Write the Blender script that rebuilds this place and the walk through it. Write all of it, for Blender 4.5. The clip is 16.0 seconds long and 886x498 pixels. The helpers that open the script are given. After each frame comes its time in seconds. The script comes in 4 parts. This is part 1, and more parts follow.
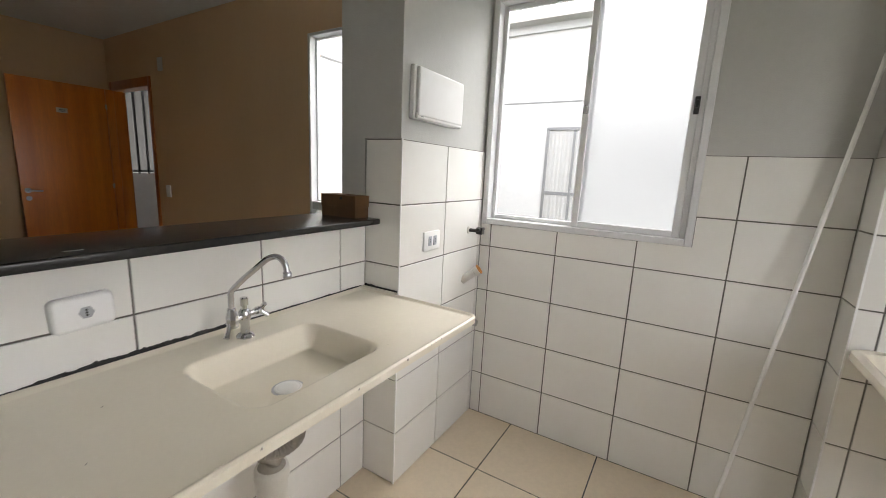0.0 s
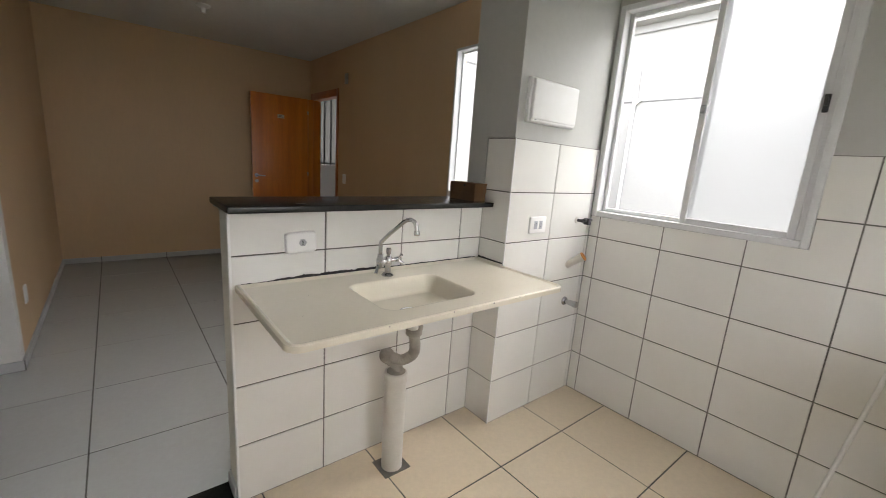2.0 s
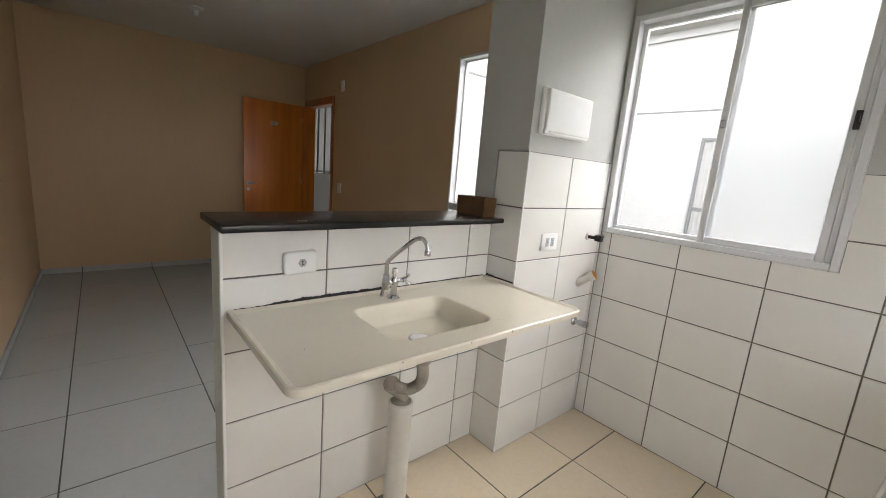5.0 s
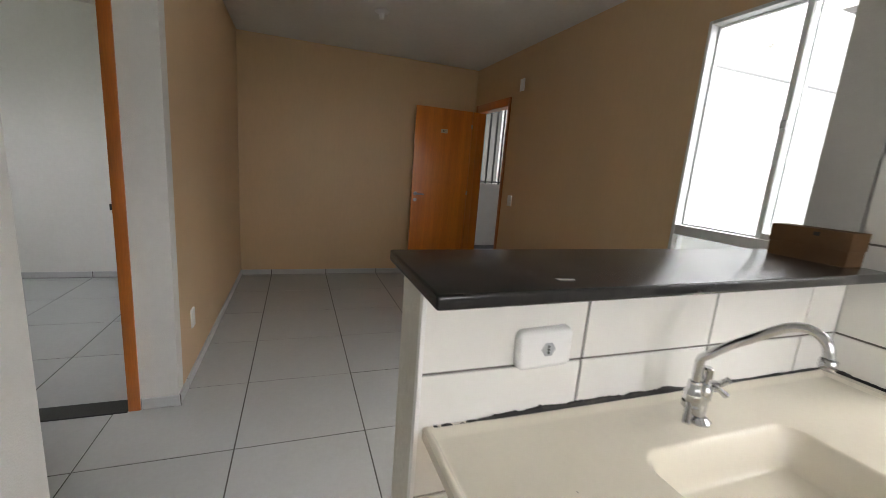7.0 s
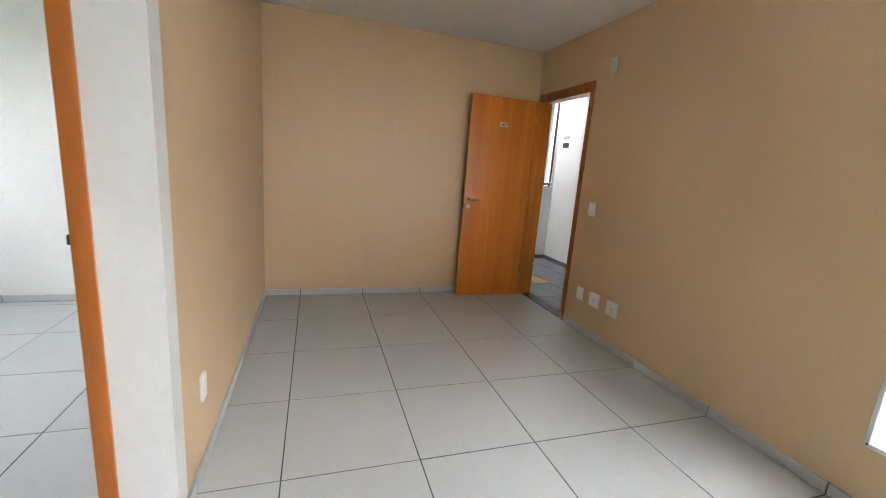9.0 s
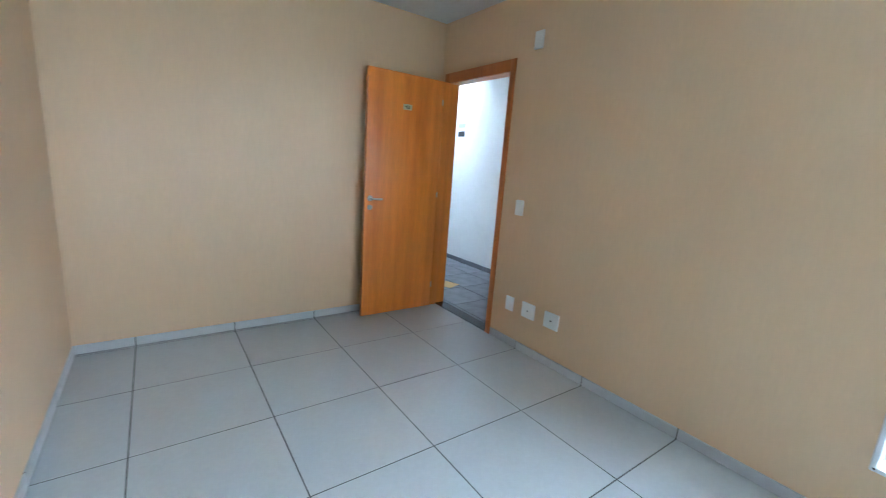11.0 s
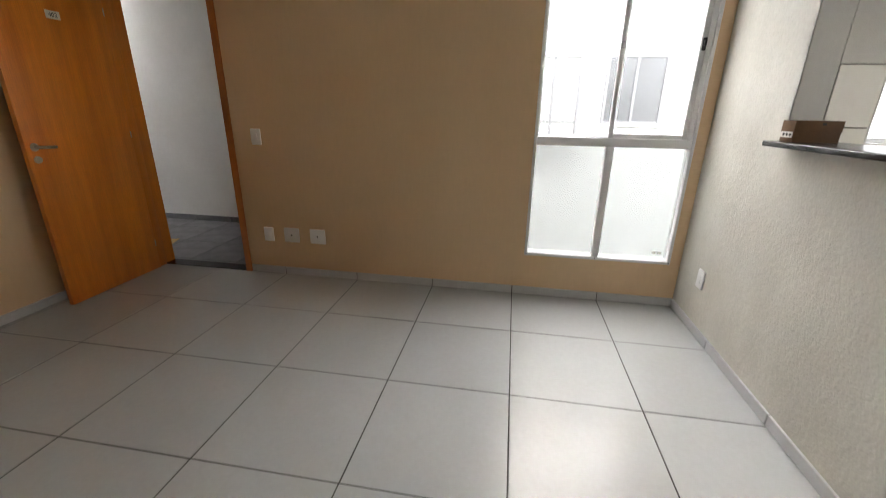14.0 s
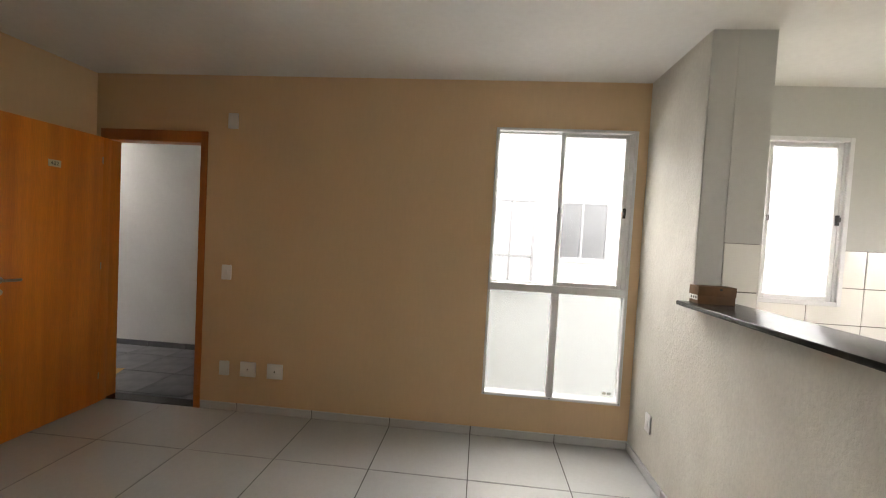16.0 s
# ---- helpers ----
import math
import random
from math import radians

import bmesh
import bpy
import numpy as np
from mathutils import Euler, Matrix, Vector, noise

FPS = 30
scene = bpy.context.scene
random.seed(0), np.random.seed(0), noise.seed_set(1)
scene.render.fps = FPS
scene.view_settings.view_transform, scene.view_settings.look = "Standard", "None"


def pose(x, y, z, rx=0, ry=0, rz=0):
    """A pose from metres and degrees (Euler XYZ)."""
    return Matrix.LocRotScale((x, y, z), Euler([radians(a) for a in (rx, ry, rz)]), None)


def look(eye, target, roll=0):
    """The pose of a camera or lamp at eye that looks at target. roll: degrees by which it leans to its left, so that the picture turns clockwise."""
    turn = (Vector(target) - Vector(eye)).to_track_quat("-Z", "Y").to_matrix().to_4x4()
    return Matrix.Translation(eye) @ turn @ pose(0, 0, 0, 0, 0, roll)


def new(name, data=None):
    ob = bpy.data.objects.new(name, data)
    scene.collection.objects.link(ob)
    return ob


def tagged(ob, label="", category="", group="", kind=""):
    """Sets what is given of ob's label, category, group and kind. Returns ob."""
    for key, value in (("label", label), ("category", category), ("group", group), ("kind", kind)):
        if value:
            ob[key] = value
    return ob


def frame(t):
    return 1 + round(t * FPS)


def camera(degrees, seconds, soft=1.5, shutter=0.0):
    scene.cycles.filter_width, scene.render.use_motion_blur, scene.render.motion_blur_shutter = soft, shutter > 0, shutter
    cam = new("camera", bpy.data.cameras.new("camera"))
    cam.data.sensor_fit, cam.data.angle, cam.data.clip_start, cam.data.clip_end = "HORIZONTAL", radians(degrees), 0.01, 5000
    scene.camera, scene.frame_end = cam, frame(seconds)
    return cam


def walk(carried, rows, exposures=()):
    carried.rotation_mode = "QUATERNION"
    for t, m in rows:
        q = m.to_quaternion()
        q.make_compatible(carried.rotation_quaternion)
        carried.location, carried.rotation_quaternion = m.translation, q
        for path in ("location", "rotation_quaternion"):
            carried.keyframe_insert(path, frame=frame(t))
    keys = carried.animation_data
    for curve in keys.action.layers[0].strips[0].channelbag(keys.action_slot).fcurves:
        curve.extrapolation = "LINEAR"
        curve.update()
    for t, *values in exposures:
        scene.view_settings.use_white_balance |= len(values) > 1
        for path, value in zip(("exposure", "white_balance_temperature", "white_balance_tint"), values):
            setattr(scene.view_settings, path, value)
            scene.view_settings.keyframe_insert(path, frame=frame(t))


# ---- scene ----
cam = camera(95.2, 16.0, soft=0.8, shutter=0.3)
PATH = [
    (0, (1.28, -2.004, 1.384), (0.268, -0.32, 1.013), 2.7),
    (0.5, (1.46, -2.128, 1.396), (0.382, -0.493, 0.994), 3.5),
    (1, (1.622, -2.093, 1.392), (0.466, -0.519, 0.962), 3.2),
    (1.5, (1.656, -2.126, 1.394), (0.294, -0.723, 0.972), 3.2),
    (2, (1.631, -2.207, 1.368), (0.119, -0.966, 0.95), 4.1),
    (2.5, (1.631, -2.235, 1.361), (0.053, -1.069, 0.972), 4.3),
    (3, (1.635, -2.203, 1.357), (0.057, -1.017, 1.032), 4.1),
    (5.5, (1.358, -2.189, 1.387), (-0.124, -0.902, 1.003), 5.0),
    (6, (1.177, -2.169, 1.359), (-0.47, -1.11, 0.952), 4.4),
    (6.5, (0.944, -2.098, 1.362), (-0.853, -1.315, 0.968), 3.8),
    (7, (0.75, -2.124, 1.355), (-1.089, -1.441, 0.969), 4.5),
    (7.5, (0.537, -2.204, 1.366), (-1.327, -1.58, 0.996), 4.6),
    (8, (0.341, -2.268, 1.359), (-1.565, -1.778, 0.997), 4.0),
    (10.3, (-0.722, -2.253, 1.346), (-2.487, -1.429, 0.890), 3.6),
    (10.5, (-0.781, -2.208, 1.371), (-2.537, -1.365, 0.917), 3.0),
    (11, (-0.931, -2.227, 1.358), (-2.516, -1.077, 0.950), 4.2),
    (11.5, (-1.030, -2.282, 1.390), (-2.435, -0.916, 0.989), 3.5),
    (12, (-1.216, -2.320, 1.360), (-2.592, -0.915, 0.999), 2.4),
    (12.5, (-1.400, -2.381, 1.350), (-2.718, -0.914, 0.998), 3.1),
    (13, (-1.345, -2.525, 1.355), (-2.183, -0.735, 1.055), 3.0),
    (13.5, (-1.245, -2.698, 1.365), (-1.640, -0.780, 0.957), 2.0),
    (14, (-1.187, -2.824, 1.296), (-1.492, -0.958, 0.644), 1.0),
    (14.3, (-1.133, -2.89, 1.287), (-1.434, -1.077, 0.499), 0.9),
    (14.5, (-1.127, -2.906, 1.255), (-1.404, -1.104, 0.433), 1.2),
    (15, (-1.133, -2.926, 1.288), (-1.34, -1.042, 0.647), 2.3),
    (15.5, (-1.1, -2.921, 1.448), (-1.317, -0.956, 1.145), 3.0),
    (16, (-1.120, -2.955, 1.468), (-1.304, -0.966, 1.394), 3.1),
]
walk(cam, [(t, look(e, a, r)) for t, e, a, r in PATH],
     exposures=[(0.0, 2.4, 6800, 14), (3.0, 2.42, 6800, 14), (6.2, 2.5, 6750, 14), (7.2, 3.05, 6750, 14), (8.2, 3.75, 6800, 14), (10.3, 4.75, 5100, 7), (11.0, 4.72, 4850, 3),
                (11.5, 4.62, 5180, 7.5), (12.0, 4.72, 5200, 7), (12.5, 4.85, 4850, 2), (13.0, 4.45, 5250, 6), (13.6, 3.72, 6350, 13), (14.5, 3.45, 7000, 15), (16.0, 3.5, 7150, 16)])

# ---- light: overcast sky over a narrow courtyard ----
world = bpy.data.worlds.new("sky")
scene.world = world
world.use_nodes = True
wn = world.node_tree.nodes
sky = wn.new("ShaderNodeTexSky")
sky.sky_type = "NISHITA"
sky.sun_disc = False
sky.sun_elevation, sky.sun_rotation = radians(45), radians(0)
sky.air_density, sky.dust_density = 1.0, 4.0
soften = wn.new("ShaderNodeMix")
soften.data_type = "RGBA"
soften.inputs[0].default_value = 0.82
soften.inputs[7].default_value = (11.5, 11.8, 12.3, 1)
world.node_tree.links.new(sky.outputs[0], soften.inputs[6])
world.node_tree.links.new(soften.outputs[2], wn["Background"].inputs[0])
wn["Background"].inputs[1].default_value = 0.15
sun_data = bpy.data.lights.new("sun", "SUN")
sun_data.energy, sun_data.angle, sun_data.color = 0.6, radians(120), (1.0, 0.985, 0.96)
sun = new("sun", sun_data)
sun.matrix_world = look((0, 15, 15), (0, 0, 0))
scene.view_settings.exposure = 0.0


# ---- materials ----
def material(name, color, rough=0.5, metal=0.0, color2=None, scale=6.0, detail=6.0, bump=0.0, bump_scale=80.0,
             stretch=(1, 1, 1), spread=0.0, fine=0.0, coat=0.0, ramp=(0.35, 0.65), rough_var=0.0, spec=0.5):
    """A procedural surface: two scales of colour variation, fine relief, uneven gloss."""
    m = bpy.data.materials.new(name)
    m.use_nodes = True
    nt = m.node_tree
    b = nt.nodes["Principled BSDF"]
    b.inputs["Roughness"].default_value, b.inputs["Metallic"].default_value = rough, metal
    b.inputs["Specular IOR Level"].default_value = spec
    b.inputs["Coat Weight"].default_value = coat
    b.inputs["Coat Roughness"].default_value = 0.12
    tc = nt.nodes.new("ShaderNodeTexCoord")
    mp = nt.nodes.new("ShaderNodeMapping")
    mp.inputs["Scale"].default_value = stretch
    nt.links.new(tc.outputs["Object"], mp.inputs[0])
    big = nt.nodes.new("ShaderNodeTexNoise")
    big.inputs["Scale"].default_value, big.inputs["Detail"].default_value = scale, detail
    nt.links.new(mp.outputs[0], big.inputs["Vector"])
    r = nt.nodes.new("ShaderNodeMapRange")
    r.inputs[1].default_value, r.inputs[2].default_value = ramp
    nt.links.new(big.outputs["Fac"], r.inputs[0])
    mix = nt.nodes.new("ShaderNodeMix")
    mix.data_type = "RGBA"
    mix.inputs[6].default_value = (*color, 1)
    mix.inputs[7].default_value = (*(color2 or [c * 0.93 for c in color]), 1)
    nt.links.new(r.outputs[0], mix.inputs[0])
    out = mix.outputs[2]
    if spread or fine:
        hsv = nt.nodes.new("ShaderNodeHueSaturation")
        nt.links.new(out, hsv.inputs["Color"])
        acc = None
        if spread:
            oi = nt.nodes.new("ShaderNodeObjectInfo")
            a = nt.nodes.new("ShaderNodeMapRange")
            a.inputs[3].default_value, a.inputs[4].default_value = 1 - spread, 1 + spread
            nt.links.new(oi.outputs["Random"], a.inputs[0])
            acc = a.outputs[0]
        if fine:
            fn = nt.nodes.new("ShaderNodeTexNoise")
            fn.inputs["Scale"].default_value, fn.inputs["Detail"].default_value = scale * 22, 3
            nt.links.new(mp.outputs[0], fn.inputs["Vector"])
            a2 = nt.nodes.new("ShaderNodeMapRange")
            a2.inputs[1].default_value, a2.inputs[2].default_value = 0.3, 0.7
            a2.inputs[3].default_value, a2.inputs[4].default_value = 1 - fine, 1 + fine
            nt.links.new(fn.outputs["Fac"], a2.inputs[0])
            if acc:
                mu = nt.nodes.new("ShaderNodeMath")
                mu.operation = "MULTIPLY"
                nt.links.new(acc, mu.inputs[0])
                nt.links.new(a2.outputs[0], mu.inputs[1])
                acc = mu.outputs[0]
            else:
                acc = a2.outputs[0]
        nt.links.new(acc, hsv.inputs["Value"])
        out = hsv.outputs[0]
    nt.links.new(out, b.inputs["Base Color"])
    if rough_var:
        rr = nt.nodes.new("ShaderNodeMapRange")
        rr.inputs[3].default_value, rr.inputs[4].default_value = max(0.02, rough - rough_var), rough + rough_var
        nt.links.new(big.outputs["Fac"], rr.inputs[0])
        nt.links.new(rr.outputs[0], b.inputs["Roughness"])
    if bump:
        bn = nt.nodes.new("ShaderNodeTexNoise")
        bn.inputs["Scale"].default_value, bn.inputs["Detail"].default_value = bump_scale, 4
        nt.links.new(mp.outputs[0], bn.inputs["Vector"])
        bp = nt.nodes.new("ShaderNodeBump")
        bp.inputs["Strength"].default_value, bp.inputs["Distance"].default_value = bump, 0.004
        nt.links.new(bn.outputs["Fac"], bp.inputs["Height"])
        nt.links.new(bp.outputs[0], b.inputs["Normal"])
    return m


def glass(name, rough, tint, flutes=0.0):
    m = bpy.data.materials.new(name)
    m.use_nodes = True
    nt = m.node_tree
    b = nt.nodes["Principled BSDF"]
    b.inputs["Base Color"].default_value = (*tint, 1)
    b.inputs["Transmission Weight"].default_value = 1.0
    b.inputs["Roughness"].default_value = rough
    b.inputs["IOR"].default_value = 1.45 if flutes else 1.02 + 0.1
    if flutes:
        tc = nt.nodes.new("ShaderNodeTexCoord")
        acc = None
        for axis in ("X", "Z"):
            w = nt.nodes.new("ShaderNodeTexWave")
            w.bands_direction = axis
            w.inputs["Scale"].default_value = flutes
            nt.links.new(tc.outputs["Object"], w.inputs["Vector"])
            if acc is None:
                acc = w.outputs["Fac"]
            else:
                ad = nt.nodes.new("ShaderNodeMath")
                nt.links.new(acc, ad.inputs[0])
                nt.links.new(w.outputs["Fac"], ad.inputs[1])
                acc = ad.outputs[0]
        bp = nt.nodes.new("ShaderNodeBump")
        bp.inputs["Strength"].default_value, bp.inputs["Distance"].default_value = 0.5, 0.004
        nt.links.new(acc, bp.inputs["Height"])
        nt.links.new(bp.outputs[0], b.inputs["Normal"])
    return m


def wood(name, dark, light, rough):
    """Upright grain: stretched noise and fine dark pores."""
    m = material(name, light, rough, color2=dark, scale=9, detail=8, stretch=(1.2, 1.2, 0.07), fine=0.08, bump=0.06,
                 bump_scale=160, coat=0.6, ramp=(0.3, 0.75), rough_var=0.05, spec=0.4)
    m.node_tree.nodes["Principled BSDF"].inputs["Coat Roughness"].default_value = 0.28
    return m


BEIGE = material("beige_paint", (0.71, 0.505, 0.308), 0.5, color2=(0.685, 0.486, 0.296), scale=1.3, stretch=(1.6, 1.6, 0.35), bump=0.12, bump_scale=260, fine=0.015, rough_var=0.05)
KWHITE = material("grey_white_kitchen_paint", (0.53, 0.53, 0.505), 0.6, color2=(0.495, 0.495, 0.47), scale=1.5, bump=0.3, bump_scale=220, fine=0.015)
WHITE = material("white_wall_paint", (0.80, 0.795, 0.765), 0.6, color2=(0.75, 0.745, 0.715), scale=1.5, bump=0.3, bump_scale=220, fine=0.015)
def trowelled(name, color, color2):
    """Coarse trowelled texture paint: broad smears, scattered pebbles and ridges in real relief."""
    m = material(name, color, 0.62, color2=color2, scale=2.6, detail=9, fine=0.04, stretch=(1, 1, 0.7), rough_var=0.08)
    nt = m.node_tree
    b = nt.nodes["Principled BSDF"]
    tc = nt.nodes.new("ShaderNodeTexCoord")
    warp = nt.nodes.new("ShaderNodeMapping")
    warp.inputs["Scale"].default_value = (1, 1, 0.85)
    nt.links.new(tc.outputs["Object"], warp.inputs[0])
    last = None
    for scale, distance, detail, lo, hi in ((26.0, 0.005, 4, 0.45, 0.8), (85.0, 0.0024, 4, 0.25, 0.75)):
        n = nt.nodes.new("ShaderNodeTexNoise")
        n.inputs["Scale"].default_value, n.inputs["Detail"].default_value = scale, detail
        n.inputs["Distortion"].default_value = 0.6
        nt.links.new(warp.outputs[0], n.inputs["Vector"])
        r = nt.nodes.new("ShaderNodeMapRange")
        r.inputs[1].default_value, r.inputs[2].default_value = lo, hi
        nt.links.new(n.outputs["Fac"], r.inputs[0])
        bp = nt.nodes.new("ShaderNodeBump")
        bp.inputs["Strength"].default_value, bp.inputs["Distance"].default_value = 0.25, distance
        nt.links.new(r.outputs[0], bp.inputs["Height"])
        if last:
            nt.links.new(last.outputs[0], bp.inputs["Normal"])
            bp.inputs["Strength"].default_value = 0.5
        last = bp
    nt.links.new(last.outputs[0], b.inputs["Normal"])
    return m


ROUGHCAST = trowelled("white_textured_paint", (0.655, 0.64, 0.57), (0.555, 0.54, 0.475))
CEILING = material("ceiling_paint", (0.74, 0.735, 0.71), 0.8, color2=(0.70, 0.695, 0.67), scale=1.2, bump=0.35, bump_scale=120, fine=0.02)
TILE = material("white_glazed_tile", (0.81, 0.80, 0.762), 0.13, color2=(0.78, 0.768, 0.725), scale=3, spread=0.02, bump=0.02, bump_scale=25, rough_var=0.05)
GROUT = material("grey_grout", (0.19, 0.178, 0.158), 0.9, color2=(0.13, 0.121, 0.108), scale=14, fine=0.1)
FLOOR_GREY = material("grey_porcelain", (0.552, 0.572, 0.57), 0.25, color2=(0.517, 0.537, 0.537), spec=0.24, scale=2.2, detail=3, ramp=(0.15, 0.85), spread=0.025, fine=0.02, rough_var=0.03, bump=0.015, bump_scale=40)
FLOOR_GROUT = material("dark_floor_grout", (0.075, 0.073, 0.07), 0.9, color2=(0.14, 0.135, 0.13), scale=5, fine=0.1)
FLOOR_BEIGE = material("beige_ceramic", (0.77, 0.655, 0.495), 0.28, color2=(0.735, 0.62, 0.462), ramp=(0.0, 1.0), detail=2, scale=2.5, spread=0.025, fine=0.03, rough_var=0.02, bump=0.02, bump_scale=60)
BASE_TILE = material("grey_baseboard_tile", (0.56, 0.57, 0.575), 0.3, color2=(0.51, 0.52, 0.525), scale=4, spread=0.03, fine=0.02)
WOOD = wood("orange_wood_veneer", (0.60, 0.165, 0.013), (0.81, 0.268, 0.025), 0.33)
WOOD_FRAME = wood("orange_wood_casing", (0.40, 0.110, 0.016), (0.54, 0.165, 0.024), 0.38)
GRANITE = material("black_granite", (0.018, 0.018, 0.019), 0.24, spec=0.35, color2=(0.028, 0.027, 0.026), scale=3, detail=8, fine=0.12, rough_var=0.05)
CREAM = material("cream_cast_marble", (0.83, 0.775, 0.65), 0.24, color2=(0.79, 0.73, 0.60), scale=4, detail=3, ramp=(0.15, 0.85), fine=0.01, rough_var=0.04, bump=0.02, bump_scale=30)
CHROME = material("chrome", (0.58, 0.58, 0.59), 0.10, 1.0, fine=0.02, rough_var=0.05)
BLACK = material("black_plastic", (0.015, 0.015, 0.016), 0.4, fine=0.1)
SEALANT = material("black_sealant", (0.012, 0.012, 0.012), 0.7, color2=(0.03, 0.028, 0.025), scale=30, bump=0.6, bump_scale=150)
PVC = material("white_pvc", (0.68, 0.66, 0.61), 0.35, color2=(0.60, 0.57, 0.51), scale=8, fine=0.03)
TRAP_GREY = material("dusty_grey_plastic", (0.36, 0.325, 0.28), 0.6, color2=(0.20, 0.18, 0.155), scale=14, fine=0.08)
ORANGE = material("orange_rubber_ring", (0.62, 0.26, 0.07), 0.5, fine=0.05)
PLATE = material("white_switch_plastic", (0.87, 0.87, 0.86), 0.3, color2=(0.84, 0.84, 0.82), scale=10)
PLATE_GREY = material("grey_switch_plastic", (0.42, 0.43, 0.45), 0.4, fine=0.03)
PLATE_BLUE = material("blue_grey_plastic", (0.46, 0.49, 0.53), 0.35, fine=0.03)
ALU = material("white_aluminium", (0.73, 0.735, 0.745), 0.32, color2=(0.69, 0.695, 0.705), scale=6, fine=0.02)
STEEL = material("satin_steel", (0.55, 0.53, 0.50), 0.28, 1.0, fine=0.03)
CARD = material("brown_cardboard", (0.15, 0.074, 0.026), 0.85, color2=(0.10, 0.05, 0.019), scale=12, fine=0.05, bump=0.15, bump_scale=200)
PAPER = material("white_label_paper", (0.72, 0.70, 0.64), 0.8, fine=0.02)
INK = material("dark_ink", (0.03, 0.028, 0.025), 0.8, fine=0.05)
BRONZE = material("cream_plaque", (0.62, 0.58, 0.46), 0.4, fine=0.05)
SLATE = material("dark_slate_tile", (0.13, 0.132, 0.138), 0.45, color2=(0.20, 0.20, 0.205), scale=7, spread=0.12, fine=0.06, bump=0.12, bump_scale=40)
SLATE_GROUT = material("light_slate_grout", (0.30, 0.30, 0.29), 0.9, fine=0.1)
MAT_YELLOW = material("ochre_sticker", (0.55, 0.33, 0.10), 0.6, fine=0.05)
RAIL = material("black_painted_iron", (0.012, 0.012, 0.012), 0.4, fine=0.1)
FACADE = material("white_facade_render", (0.37, 0.37, 0.367), 0.9, color2=(0.34, 0.34, 0.337), scale=0.6, fine=0.03, bump=0.3, bump_scale=60)
SEAM = material("grey_facade_joint", (0.14, 0.14, 0.14), 0.9, fine=0.05)
GRASS = material("grass", (0.10, 0.125, 0.07), 0.9, color2=(0.13, 0.14, 0.10), scale=0.5, fine=0.3, bump=0.5, bump_scale=8)
ROOF = material("grey_roof_sheet", (0.30, 0.29, 0.28), 0.7, scale=2, fine=0.05)
# White far frames: their shade is put into the colour, darkened further for the exposure.
FAR_ALU = material("shade_grey_far_aluminium", (0.12, 0.12, 0.124), 0.5, fine=0.05)
# Curtain and net colours are darkened too, to show against the overexposed facade.
CURTAIN = material("darkened_pale_curtain", (0.27, 0.267, 0.263), 0.9, fine=0.03)
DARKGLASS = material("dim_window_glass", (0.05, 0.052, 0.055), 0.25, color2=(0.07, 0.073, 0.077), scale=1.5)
NET = material("darkened_white_net", (0.20, 0.20, 0.20), 0.8, fine=0.03)
GLASS = glass("clear_glass", 0.0, (0.96, 0.985, 0.975))
FLUTED = glass("fluted_glass", 0.24, (0.42, 0.44, 0.427), 14.0)
FROST = glass("frosted_glass", 0.92, (0.53, 0.55, 0.55))


# ---- mesh helpers ----
def box(bm, x0, x1, y0, y1, z0, z1, bevel=0.0, seg=2):
    """A box between two corners, its edges rounded by bevel."""
    r = bmesh.ops.create_cube(bm, size=1.0)
    vs = r["verts"]
    c = Vector(((x0 + x1) / 2, (y0 + y1) / 2, (z0 + z1) / 2))
    s = Vector((abs(x1 - x0), abs(y1 - y0), abs(z1 - z0)))
    for v in vs:
        v.co = Vector((v.co.x * s.x, v.co.y * s.y, v.co.z * s.z)) + c
    if bevel:
        es = {e for v in vs for e in v.link_edges}
        bmesh.ops.bevel(bm, geom=list(es), offset=bevel, segments=seg, profile=0.6, affect="EDGES")
    return bm


def boxed(*dims, bevel=0.0, seg=2):
    return box(bmesh.new(), *dims, bevel=bevel, seg=seg)


def cyl(bm, r0, r1, h, m=None, seg=24, cap=True):
    """A cone or cylinder from z = 0 to h in the frame m."""
    r = bmesh.ops.create_cone(bm, cap_ends=cap, segments=seg, radius1=r0, radius2=r1, depth=h)
    t = (m or Matrix()) @ Matrix.Translation((0, 0, h / 2))
    bmesh.ops.transform(bm, matrix=t, verts=r["verts"])
    return bm


def turned(bm, profile, m=None, seg=32):
    """A lathe shape from (radius, height) pairs."""
    rings = []
    m = m or Matrix()
    for r, z in profile:
        rings.append([bm.verts.new(m @ Vector((r * math.cos(a), r * math.sin(a), z)))
                      for a in (2 * math.pi * i / seg for i in range(seg))])
    for a, b in zip(rings, rings[1:]):
        for i in range(seg):
            bm.faces.new((a[i], a[(i + 1) % seg], b[(i + 1) % seg], b[i]))
    bm.faces.new(list(reversed(rings[0])))
    bm.faces.new(rings[-1])
    return bm


